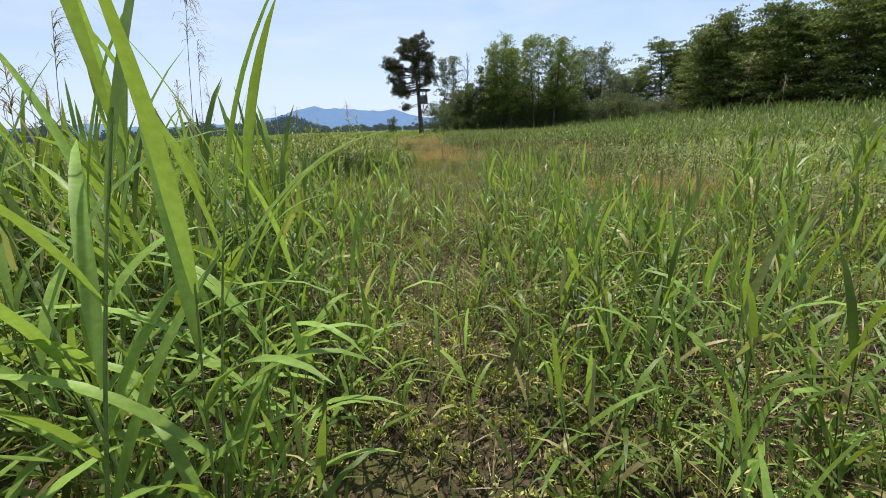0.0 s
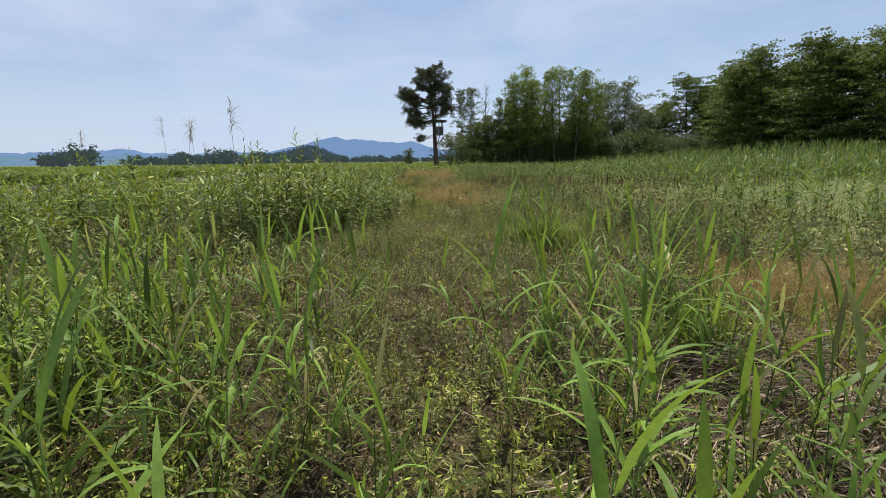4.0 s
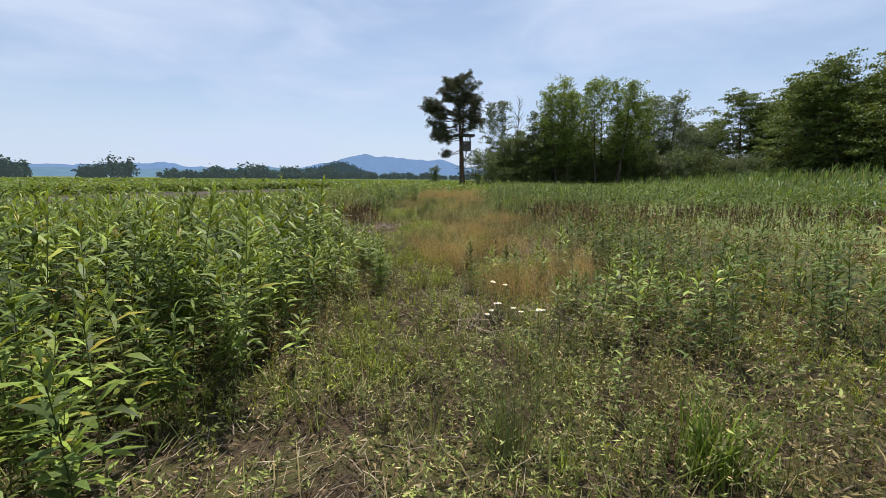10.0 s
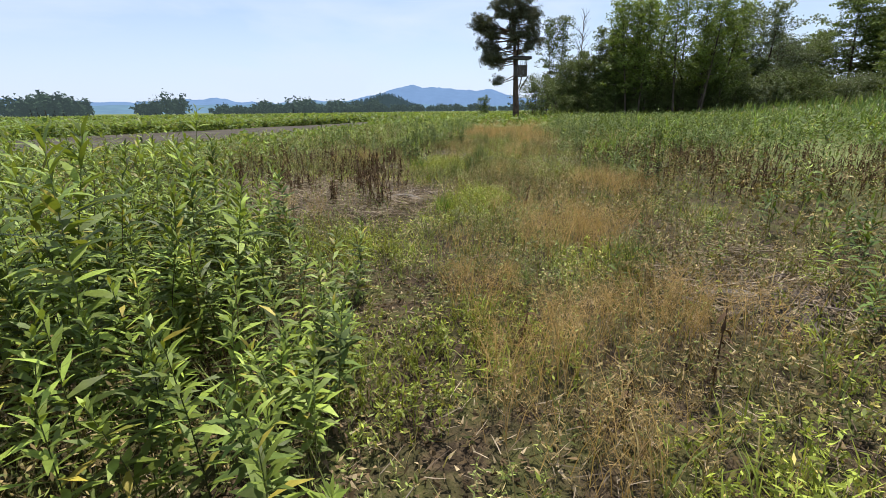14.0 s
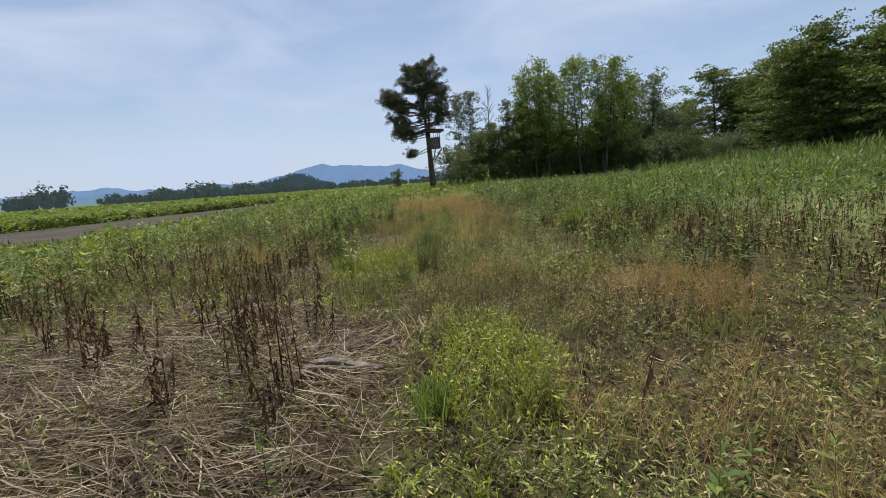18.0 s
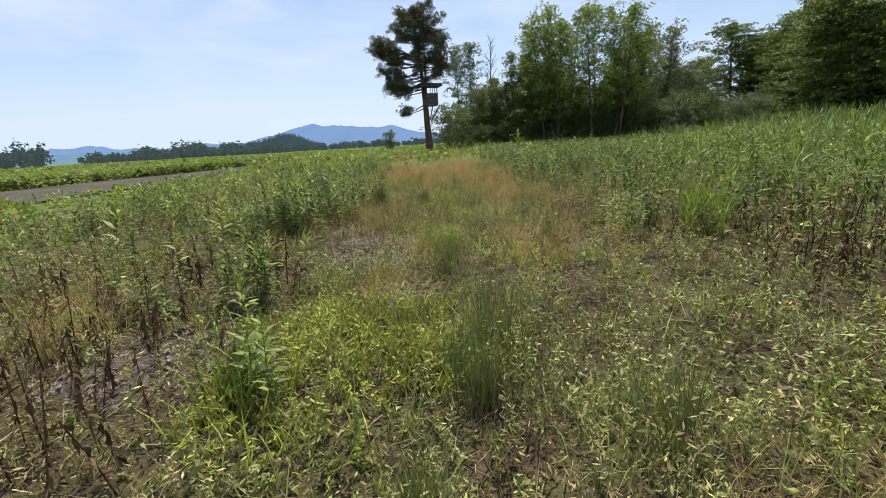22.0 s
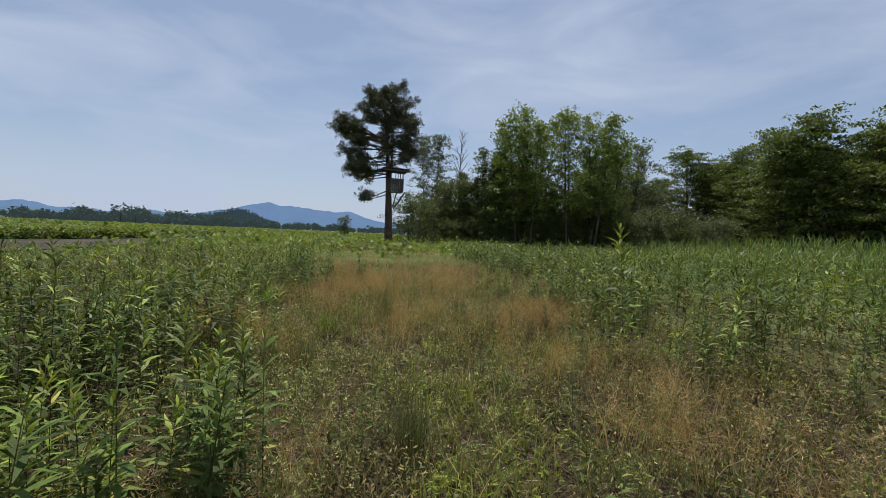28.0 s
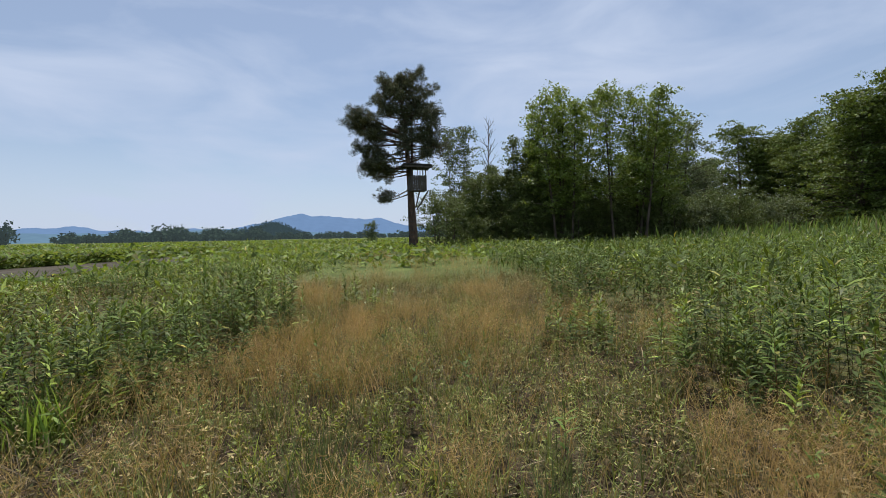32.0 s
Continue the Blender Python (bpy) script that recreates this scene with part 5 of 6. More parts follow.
stuff("reed_bed", S_LEAF, [M_REED, M_REED_TALL], "young green reeds with drooping blades in the marsh", "reeds")
stuff("reed_stalks", S_STEM, [M_REED_STEM], "upright stalks of the young reeds", "reeds")

# grasses and low herbs over the soil
S = Soup()
x, y = scatter(-10, 2, 6.8, 50, 44, lambda x, y: (1 - bare(x, y)) * np.clip(fbm(x, y, 1.7, 50) * 1.9 - 0.45, 0.08, 1) * np.clip((4.6 - np.abs(off(x, y))) / 1.5, 0, 1))
grass(S, x, y, ground_z(x, y), rng.uniform(0.10, 0.34, len(x)), 5, 0, 0.0055, 0.05)
x, y = scatter(-26, 30, 3, 84, 5, lambda x, y: np.clip(fbm(x, y, 3.0, 51) * 1.7 - 0.3, 0.15, 1) * (np.abs(off(x, y)) > 3.4) * (x > near_x(y)))
grass(S, x, y, ground_z(x, y), rng.uniform(0.25, 0.55, len(x)), 6, 0, 0.018, 0.16, 0.8, 1)
x, y = scatter(-9, 0, 18, 50, 30, lambda x, y: (1 - bare(x, y)) * np.clip((fbm(x, y, 0.7, 52) - 0.5) * 9, 0, 1) * np.clip((3.2 - np.abs(off(x, y))) / 1.0, 0, 1) * np.where(y > 37, 1.0, 0.45))
grass(S, x, y, ground_z(x, y), rng.uniform(0.20, 0.42, len(x)), 8, 0, 0.006, 0.04)
stuff("meadow_grass", S, [M_GRASS], "short green and straw-coloured meadow grass", "grass")


def tuft(x, y):
    """Tussocky growth: high where herbs crowd, low in the gaps."""
    t = 0.45 * vnoise(x, y, 0.23, 60) + 0.30 * vnoise(x, y, 0.5, 61) + 0.25 * vnoise(x, y, 1.0, 62)
    return np.clip(0.5 + (t - 0.5) * 2.0, 0, 1)


def herb_cover(x, y):
    return np.clip((tuft(x, y) - 0.26) * 5, 0.34, 1) * (1 - 0.9 * bare(x, y)) * np.where(y < 12.5, 0.75, 1) * (1 - 0.55 * haze_field(x, y))


def fading(x, y):
    """Share of brown, fading herbs: more on the right of the way and in patches."""
    u = off(x, y)
    bias = 0.03 + np.interp(y, (22, 24, 30, 31, 35, 36), (0.0, 0.14, 0.14, 0.02, 0.02, 0.12)) * np.clip((u - 0.8) / 0.8, 0, 1) - 0.07 * (y < 28) * (u < 1.0) - 0.12 * fresh_field(x, y) - 0.12 * (y < 19)
    return np.clip((fbm(x, y, 1.2, 66) + bias - 0.47) * 6, 0.05, 0.95)


S, D, F = Soup(), Soup(), Soup()
for most, near, far, size, count, shape in ((300, 0, 1.7, 0.0088, 11, kites), (140, 1.7, 3.8, 0.0120, 11, kites), (40, 3.8, 8.0, 0.021, 11, kites)):
    for soup, dry in ((S, 0), (D, 1)):
        x, y = scatter(-14, 5, 7, 56, most, lambda x, y: herb_cover(x, y) * (np.abs(off(x, y)) >= near) * (np.abs(off(x, y)) < far) * (fading(x, y) if dry else 1 - fading(x, y)) * (1 - 0.7 * fresh_field(x, y)))
        h = (0.06 + 0.50 * np.clip(tuft(x, y) - 0.30, 0, 0.6)) * rng.uniform(0.55, 1.3, len(x)) * (1.5 if near > 3 else 1.0) * np.where(np.abs(off(x, y)) < 0.5, 0.8, 1.0)
        low_herb(soup, x, y, ground_z(x, y), h, count, 0, size, shape)
# bushier herbs, knee-high, in clumps
for soup, dry in ((S, 0), (D, 1)):
    for most, near, far, big, count in ((50, 0.0, 2.4, 0.30, 18), (30, 2.4, 5.0, 0.40, 16), (10, 5.0, 11.0, 0.70, 13)):
        shift = 67 if dry else 68
        x, y = scatter(-16, 7, 7, 60, most, lambda x, y: (1 - bare(x, y)) * (np.abs(off(x, y)) >= near) * (np.abs(off(x, y)) < far) * np.clip((fbm(x, y, 0.75, shift) - (0.52 if dry else 0.47)) * 11, 0.0, 1) * (1 - 0.8 * rod_field(x, y)) * (x > near_x(y)) * (fading(x, y) if dry else 1 - 0.7 * fading(x, y)))
        h = rng.uniform(0.14, 0.40, len(x)) * np.clip(0.55 + 2.6 * (fbm(x, y, 0.75, shift) - 0.42), 0.4, 1.5) * np.where(np.abs(off(x, y)) < 0.6, 0.7, 1.0)
        goldenrod(soup, soup, x, y, ground_z(x, y), h, count, 0, 0, big, 1)
# fresh green growth in patches
x, y = scatter(-10, 0, 7, 46, 340, fresh_field)
low_herb(F, x, y, ground_z(x, y), rng.uniform(0.04, 0.26, len(x)) * (0.1 + 1.6 * fbm(x, y, 0.35, 49)), 12, 0, 0.0105, kites)
x, y = scatter(-10, 0, 18, 46, 60, fresh_field)
grass(F, x, y, ground_z(x, y), rng.uniform(0.12, 0.30, len(x)), 6, 0, 0.008, 0.04)
stuff("low_herbs", S, [M_HERB], "low green and yellowish small-leaved herbs covering the way", "herbs")
stuff("fading_herbs", D, [M_HERB_DRY], "low brown fading herbs covering the way", "herbs")
stuff("fresh_herbs", F, [M_FRESH], "patches of fresh bright green herbs and grass on the way", "herbs")

# far meadow: coarse leafy cover beyond the weeds
S = Soup()
for x0, x1, y0, y1, most, size, hh in ((-70, -12, 10, 125, 0.9, 0.17, 0.34), (-16, 50, 62, 98, 1.5, 0.19, 0.75), (20, 60, 4, 90, 1.0, 0.22, 0.8), (-180, -70, 0, 240, 0.10, 0.6, 0.45), (-110, 60, 125, 300, 0.10, 0.6, 0.5)):
    x, y = scatter(x0, x1, y0, y1, most, lambda x, y: np.clip(fbm(x, y, 8, 70) * 1.7 - 0.2, 0.2, 1) * ~((x > far_x(y) - 0.3) & (x < near_x(y) + 0.3) & (y > 16) & (y < 113)))
    o = np.repeat(np.arange(len(x)), 9)
    cards(S, xyz(x[o] + rng.normal(size=len(o)) * size, y[o] + rng.normal(size=len(o)) * size, hh * rng.random(len(o)) ** 0.7 * rng.uniform(0.6, 1.2, len(o))), size * rng.uniform(0.5, 1.2, len(o)), 0, 0.7, 1.8)
# the bank of weeds along the far side of the bare strip
by = rng.uniform(16, 112, 2600)
bx = far_x(by) - rng.random(2600) ** 2 * 2.2
o = np.repeat(np.arange(2600), 10)
cards(S, xyz(bx[o] + rng.normal(size=len(o)) * 0.2, by[o] + rng.normal(size=len(o)) * 0.2, 0.75 * rng.random(len(o))), 0.16 * rng.uniform(0.5, 1.3, len(o)), 0, 0.7, 1.8)
stuff("field_weeds", S, [M_FIELD], "green leafy cover of the meadow and fields farther off", "weeds")

S = Soup()
x, y = scatter(-9.5, 3, 11, 52, 105, lambda x, y: haze_field(x, y) * clear(x, y, 0.25))
bent_grass(S, x, y, ground_z(x, y), rng.uniform(0.26, 0.50, len(x)) * np.where(y > 40, 1.15, 1.0), 4, 15)
x, y = scatter(-8, 5, 50, 79, 16, haze_field)
bent_grass(S, x, y, ground_z(x, y), rng.uniform(0.45, 0.7, len(x)), 4, 16)
stuff("dry_bent_grass", S, [M_HAZE], "hazy reddish-brown dry bent grass with fine seed heads", "grass")

# straw and dead leaf litter lying on the soil
S = Soup()
x, y = scatter(-10, 1, 7, 46, 330, lambda x, y: np.clip(np.where(y < 16, 0.36, 0.36) + 0.95 * bare(x, y) * (1 - 0.85 * np.maximum.reduce([spot(x, y, *m) for m in MUD])) + 0.35 * np.clip((fbm(x, y, 1.3, 80) - 0.5) * 5, 0, 1), 0, 1) * np.clip((4.0 - np.abs(off(x, y))) / 1.2, 0, 1))
n = len(x)
flow = 2.2 + 1.6 * (fbm(x, y, 1.6, 81) - 0.5) * 4
ribbons(S, xyz(x, y, ground_z(x, y) + rng.uniform(0.005, 0.05, n)), flow + rng.normal(size=n) * 0.7, rng.normal(size=n) * 0.10, rng.uniform(0.05, 0.16, n) + 0.28 * rng.random(n) * box(x, y, -9.6, -5.75, 28.4, 32.6, 0.7), rng.uniform(0.0025, 0.006, n), rng.normal(size=n) * 0.25, 2, (0.8, 1, 0.5), 0, rng.uniform(-0.8, 0.8, n))
x, y = scatter(-10, -5.4, 28.2, 33, 700, lambda x, y: 0.7 * box(x, y, -9.6, -5.9, 28.5, 31.6, 0.6))
mx, my = scatter(-6, -1, 8, 28, 800, lambda x, y: 0.8 * spots(x, y, [(cx, cy, r, 1.0) for cx, cy, r in STRAW_MATS]))
x, y = np.concatenate([x, mx]), np.concatenate([y, my])
n = len(x)
flow = 2.9 + 2.4 * (fbm(x, y, 1.5, 82) - 0.5) * 2
ribbons(S, xyz(x, y, ground_z(x, y) + rng.uniform(0.01, 0.07, n)), flow + rng.normal(size=n) * 0.45, rng.normal(size=n) * 0.12, rng.uniform(0.12, 0.45, n), rng.uniform(0.0035, 0.0085, n), rng.normal(size=n) * 0.3, 2, (0.8, 1, 0.5), 0, rng.uniform(-0.8, 0.8, n))
x, y = scatter(-11, 0, 7, 18.5, 22, lambda x, y: np.clip((fbm(x, y, 1.2, 83) - 0.35) * 4, 0.1, 1) * clear(x, y, 0.35) * np.clip((4.5 - np.abs(off(x, y))) / 1.2, 0, 1))
n = len(x)
ribbons(S, xyz(x, y, ground_z(x, y) - 0.02), rng.uniform(0, 6.28, n), 1.45 - np.abs(rng.normal(size=n)) * 0.35, rng.uniform(0.3, 0.95, n), rng.uniform(0.003, 0.006, n), rng.uniform(0.0, 1.1, n), 3, (1, 1, 0.8, 0.4), 0, rng.uniform(0, 3, n))
stuff("straw_litter", S, [M_STRAW], "flattened bleached straw and dead stalks lying on the soil", "straw")

S = Soup()
x, y = scatter(-10, 1, 7, 48, 1100, lambda x, y: np.clip(0.36 + 0.5 * (fbm(x, y, 1.0, 84) - 0.4) * 3, 0.05, 1) * np.clip((4.0 - np.abs(off(x, y))) / 1.2, 0, 1))
cards(S, xyz(x, y, ground_z(x, y) + rng.uniform(0.004, 0.03, len(x))), 0.011 * rng.uniform(0.5, 1.7, len(x)), 0, 0.6, 2.8)
stuff("leaf_litter", S, [M_LITTER], "brown shrivelled leaf litter on the soil", "litter")

S_LEAF, S_STEM = Soup(), Soup()
x, y = scatter(-12, 11, 16, 42, 22.0, lambda x, y: 0.70 * dead_field(x, y) * clear(x, y, 0.5) * np.clip((fbm(x, y, 0.8, 90) - 0.42) * 6, 0, 1))
withered(S_LEAF, S_STEM, x, y, ground_z(x, y), rng.uniform(0.26, 0.58, len(x)), 18)
stuff("withered_weeds", S_LEAF, [M_DEAD], "dark withered weed leaves hanging on dead stalks", "dead weeds")
stuff("withered_stems", S_STEM, [M_DEAD], "dark stems of the withered weeds", "dead weeds")


# ---- places of the small things ----
RUSHES = ((-4.78, 33.86, 1.0), (-4.96, 33.3, 0.8), (-4.31, 32.86, 0.8), (-5.31, 32.66, 0.6), (-3.66, 26.91, 0.75), (-4.51, 40.75, 0.75), (-4.77, 35.77, 0.8), (-4.2, 44.6, 0.9), (-5.01, 33.6, 0.6), (-3.3, 44.2, 0.8), (-5.2, 42.6, 0.6), (-3.5, 36.2, 0.7), (-4.45, 20.6, 0.7))
TUSSOCKS = ((-3.66, 18.05, 1.0), (-3.45, 18.4, 0.9), (-3.95, 18.3, 0.8), (-3.3, 17.8, 0.8), (-4.82, 36.75, 0.55), (-3.6, 20.4, 0.6), (-2.4, 19.3, 0.8), (-5.3, 29.2, 0.45), (-6.2, 33.7, 0.6), (-1.5, 36.4, 1.0), (-0.8, 37.4, 1.1), (-5.0, 43.9, 0.5), (-6.0, 45.8, 0.8), (-3.7, 14.4, 0.8), (-4.6, 48.0, 0.6))
STRAWS = ((-3.32, 41.98, 0.9), (-5.79, 45.37, 1.0), (-2.1, 28.32, 0.9), (-2.66, 26.65, 1.1), (-2.5, 34.2, 1.0), (-2.9, 33.6, 1.0), (-7.2, 30.1, 1.1), (-7.9, 29.6, 1.2), (-8.0, 30.6, 1.0), (-6.8, 28.9, 1.0), (-7.4, 28.6, 1.2), (-1.97, 37.96, 1.0), (-5.35, 20.0, 0.7), (-3.3, 13.5, 0.9), (-2.9, 13.0, 0.9), (-3.7, 9.8, 0.8))
DAISIES = ((-4.28, 22.03), (-4.18, 21.84), (-4.04, 21.73), (-4.43, 21.8), (-4.19, 22.46))
LOGS = ((-5.83, 29.97, 0.46, 0.045, -14, "bleached split log lying on the flattened straw"), (-5.70, 19.24, 0.36, 0.045, 12, "short piece of broken wood lying on dark soil"), (-6.32, 30.32, 0.32, 0.025, 40, "thin bleached stick of split wood on the straw"),
        (-5.95, 30.6, 0.24, 0.022, 60, "small splinter of bleached wood on the soil"), (-6.15, 29.9, 0.22, 0.02, 48, "small splinter of bleached wood on the soil"), (-3.1, 26.4, 0.5, 0.03, -10, "bleached broken stick lying on the soil"),
        (-5.62, 30.5, 0.2, 0.02, -30, "small splinter of bleached wood on the soil"))
STICKS = ((-3.13, 26.31, -8), (-2.9, 26.6, 12), (-6.5, 30.3, 60), (-5.9, 30.7, 5), (-2.7, 26.2, -24), (-3.3, 30.4, 22), (-3.0, 30.6, 4), (-3.4, 30.2, 40), (-6.1, 30.25, 14), (-7.0, 31.5, -40), (-5.2, 24.2, 20), (-2.3, 27.5, -15))


# ---- single plants beside the way ----
def blade(length, width, pitch, droop, az, nseg=7, fold=0.22):
    """One broad reed or grass blade with a sunken midrib, as a mesh array of quads."""
    s = Soup()
    p, a, step = spine(np.zeros((1, 3)), az, pitch, length, droop, nseg)
    p = p[0]
    t = np.concatenate([step[0], step[0][-1:]])
    t /= np.linalg.norm(t, axis=1, keepdims=True)
    side = np.array([-math.sin(az), math.cos(az), 0.0])
    w = np.interp(np.linspace(0, 1, nseg + 1), (0, 0.25, 0.6, 0.85, 1), (0.45, 1.0, 0.9, 0.5, 0.03)) * width / 2
    up = np.cross(t, side)
    l, r = p - side * w[:, None] + up * (w * fold)[:, None], p + side * w[:, None] + up * (w * fold)[:, None]
    v = np.stack([l, p, r], 1)
    k = np.arange(nseg)
    f = np.concatenate([np.stack([3 * k, 3 * k + 1, 3 * k + 4, 3 * k + 3], -1), np.stack([3 * k + 1, 3 * k + 2, 3 * k + 5, 3 * k + 4], -1)])
    s.add(v, f)
    return s


def make_reed(h, leaves, seed, wide=0.034):
    """A reed with its stem and each of its blades."""
    g = np.random.default_rng(300 + seed)
    ob = new("reed_plant")
    s = Soup()
    p = tubes(s, np.zeros((1, 3)) - np.array([0, 0, 0.04]), g.uniform(0, 6.28), np.pi / 2 - g.uniform(0.02, 0.12), h * 0.82, 0.0055, g.uniform(0, 0.18), 6, 0.4, 6)[0]
    part("stem", s.mesh("stem", [M_REED_STEM]), ob)
    a0 = g.uniform(0, 6.28)
    for k in range(leaves):
        f = 0.18 + 0.80 * k / (leaves - 1)
        i = min(int(f * 6), 5)
        b = p[i] + (p[i + 1] - p[i]) * (f * 6 - i)
        top = k >= leaves - 2
        s = blade(h * g.uniform(0.30, 0.46), wide * g.uniform(0.75, 1.1) * (0.6 + 0.4 * h), g.uniform(1.25, 1.42) if top else g.uniform(0.85, 1.2), g.uniform(0.1, 0.6) if top else g.uniform(0.5, 1.9), a0 + math.pi * k + g.normal() * 0.5)
        leaf = part("leaf", s.mesh("leaf", [M_REED]), ob)
        leaf.location = b
    return tagged(ob, "green reed with long arching blades standing in the marsh", "reed", "reeds beside the way")


def set_down(ob, x, y, turn=0.0, size=1.0):
    ob.matrix_world = pose(x, y, float(ground_z(x, y)), 0, 0, turn) @ Matrix.Diagonal((size, size, size, 1))


def spread_copies(kinds, places, g, size=(0.85, 1.15)):
    """Sets the kinds down at the first places and copies of them at all the others."""
    for k, (x, y) in enumerate(places):
        z, s = float(ground_z(x, y)), g.uniform(*size)
        if k < len(kinds):
            set_down(kinds[k], x, y, g.uniform(0, 360), s)
        else:
            src = kinds[k % len(kinds)]
            made = copy_thing(src, pose(x, y, z, 0, 0, g.uniform(0, 360)))
            made.scale = (s, s, s)


g = np.random.default_rng(41)
tall = [make_reed(h, 8, 10 + k, 0.033) for k, h in enumerate((1.62, 1.50, 1.45, 1.30))]
for ob, (x, y) in zip(tall, ((-7.02, 8.45), (-6.98, 8.95), (-7.35, 8.75), (-7.25, 8.05))):
    set_down(ob, x, y, g.uniform(0, 360))
for x, y, s, k in ((-6.98, 8.62, 1.0, 1), (-6.9, 8.4, 0.92, 2), (-7.12, 8.3, 1.05, 0), (-6.86, 8.75, 0.9, 3), (-7.05, 8.75, 0.95, 1), (-7.2, 8.55, 1.0, 2), (-6.75, 9.1, 0.8, 3), (-6.95, 9.3, 0.8, 0), (-5.2, 13.6, 0.75, 1), (-5.05, 12.9, 0.7, 2), (-7.6, 9.3, 1.0, 0), (-7.9, 8.9, 0.95, 1), (-7.3, 9.6, 0.9, 2), (-8.4, 9.9, 1.05, 0), (-8.0, 10.4, 0.85, 3), (-8.9, 10.6, 1.0, 1), (-7.5, 11.2, 0.85, 2), (-8.3, 11.8, 0.9, 0), (-9.3, 11.9, 1.0, 3),
                   (-7.9, 12.6, 0.9, 1), (-7.0, 10.4, 0.72, 2), (-9.0, 13.2, 0.9, 2), (-8.6, 14.4, 0.85, 0), (-9.8, 14.9, 0.9, 1), (-6.95, 12.1, 0.75, 3), (-8.0, 15.6, 0.9, 2), (-7.45, 8.3, 0.8, 3), (-4.2, 15.9, 0.7, 1), (-2.9, 17.2, 0.8, 0)):
    made = copy_thing(tall[k], pose(x, y, float(ground_z(x, y)), 0, 0, g.uniform(0, 360)))
    made.scale = (s, s, s)
reeds = [make_reed(h, 7, 20 + k, 0.031) for k, h in enumerate((0.95, 0.85, 0.78, 0.92, 0.7, 0.88))]
places = [(-5.42, 12.32), (-5.16, 12.25)]
while len(places) < 92:
    x, y = g.uniform(-8.6, -3.2), g.uniform(8.2, 15.6)
    if 0.5 < abs(x - way(y)) < 2.6 and g.random() < (1.0 if y < 14 else 0.5):
        places.append((x, y))
spread_copies(reeds, places, g, (0.75, 1.08))


def make_goldenrod(h, seed):
    global rng
    keep, rng = rng, np.random.default_rng(500 + seed)
    ob = new("goldenrod_plant")
    a, b = Soup(), Soup()
    goldenrod(a, b, np.zeros(1), np.zeros(1), np.zeros(1), np.array([h]), 54, 0, 0, 0.95, 4)
    part("stem", b.mesh("stem", [M_ROD_STEM]), ob)
    # every second shoot takes the leaf with shade in its colour
    part("foliage", a.mesh("foliage", [M_ROD_SHADED if seed % 2 else M_ROD]), ob)
    rng = keep
    return tagged(ob, "leafy green goldenrod shoot beside the way", "goldenrod", "goldenrods beside the way")


rods = [make_goldenrod(h, k) for k, h in enumerate((1.12, 1.0, 0.92, 0.85, 0.78, 0.7, 1.05, 0.6))]
for x, y, k, s in ((-6.5, 35.7, 5, 1.0), (-4.32, 23.65, 7, 0.95), (-3.92, 23.64, 7, 0.9), (-5.95, 23.0, 4, 0.9), (-1.86, 42.6, 6, 1.42), (-6.15, 33.9, 4, 0.85), (-6.39, 35.2, 3, 0.85), (-6.3, 35.05, 5, 0.9)):
    made = copy_thing(rods[k], pose(x, y, float(ground_z(x, y)), 0, 0, 40 * k + 90 * s))
    made.scale = (s, s, s)
places = []
while len(places) < 230:
    y = g.uniform(17.5, 47)
    x = way(y) + g.choice((-1, 1)) * g.uniform(0.9, 3.4)
    if g.random() < rod_field(np.array([x]), np.array([y]))[0] + (0.12 if y > 36 else 0.03) and bare(np.array([x]), np.array([y]))[0] < 0.4:
        places.append((x, y))
short = [p for p in places if p[1] > 36]
spread_copies(rods, [p for p in places if p[1] <= 36 and p[0] < way(p[1]) - 0.75], g, (0.85, 1.15))
for k, (x, y) in enumerate(p for p in places if p[1] <= 36 and p[0] >= way(p[1]) - 0.75):
    made = copy_thing(rods[3 + k % 5], pose(x, y, float(ground_z(x, y)), 0, 0, g.uniform(0, 360)))
    s = g.uniform(0.5, 0.8)
    made.scale = (s, s, s)
for k, (x, y) in enumerate(short):
    made = copy_thing(rods[2 + k % 6], pose(x, y, float(ground_z(x, y)), 0, 0, g.uniform(0, 360)))
    s = g.uniform(0.6, 0.95) * (0.9 if x > way(y) else 1.0)
    made.scale = (s, s, s)


def make_withered(h, seed, shoots):
    global rng
    keep, rng = rng, np.random.default_rng(700 + seed)
    ob = new("withered_weed")
    a, b = Soup(), Soup()
    x, y = rng.normal(size=shoots) * 0.05, rng.normal(size=shoots) * 0.05
    withered(a, b, x, y, np.zeros(shoots), h * rng.uniform(0.7, 1.1, shoots), 30)
    part("stem", b.mesh("stem", [M_DEAD]), ob)
    part("foliage", a.mesh("foliage", [M_DEAD]), ob)
    rng = keep
    return tagged(ob, "dead dark brown weed stalk with shrivelled leaves", "dead weed", "dead weeds beside the way")


weeds = [make_withered(h, k, n) for k, (h, n) in enumerate(((0.62, 1), (0.5, 2), (0.7, 1), (0.45, 3), (0.58, 1), (0.4, 2)))]
places = [(-6.35, 29.5), (-6.2, 29.4), (-6.3, 29.65), (-6.9, 29.6), (-7.6, 30.2), (-6.2, 35.3)]
while len(places) < 150:
    x, y = (g.uniform(-10.5, -6.2), g.uniform(30.2, 36.6)) if g.random() < 0.62 else (g.uniform(-2.2, 6), g.uniform(29.5, 36.5))
    if fbm(np.array([x]), np.array([y]), 0.9, 90)[0] > 0.42:
        places.append((x, y))
spread_copies(weeds, places, g, (0.65, 1.0))


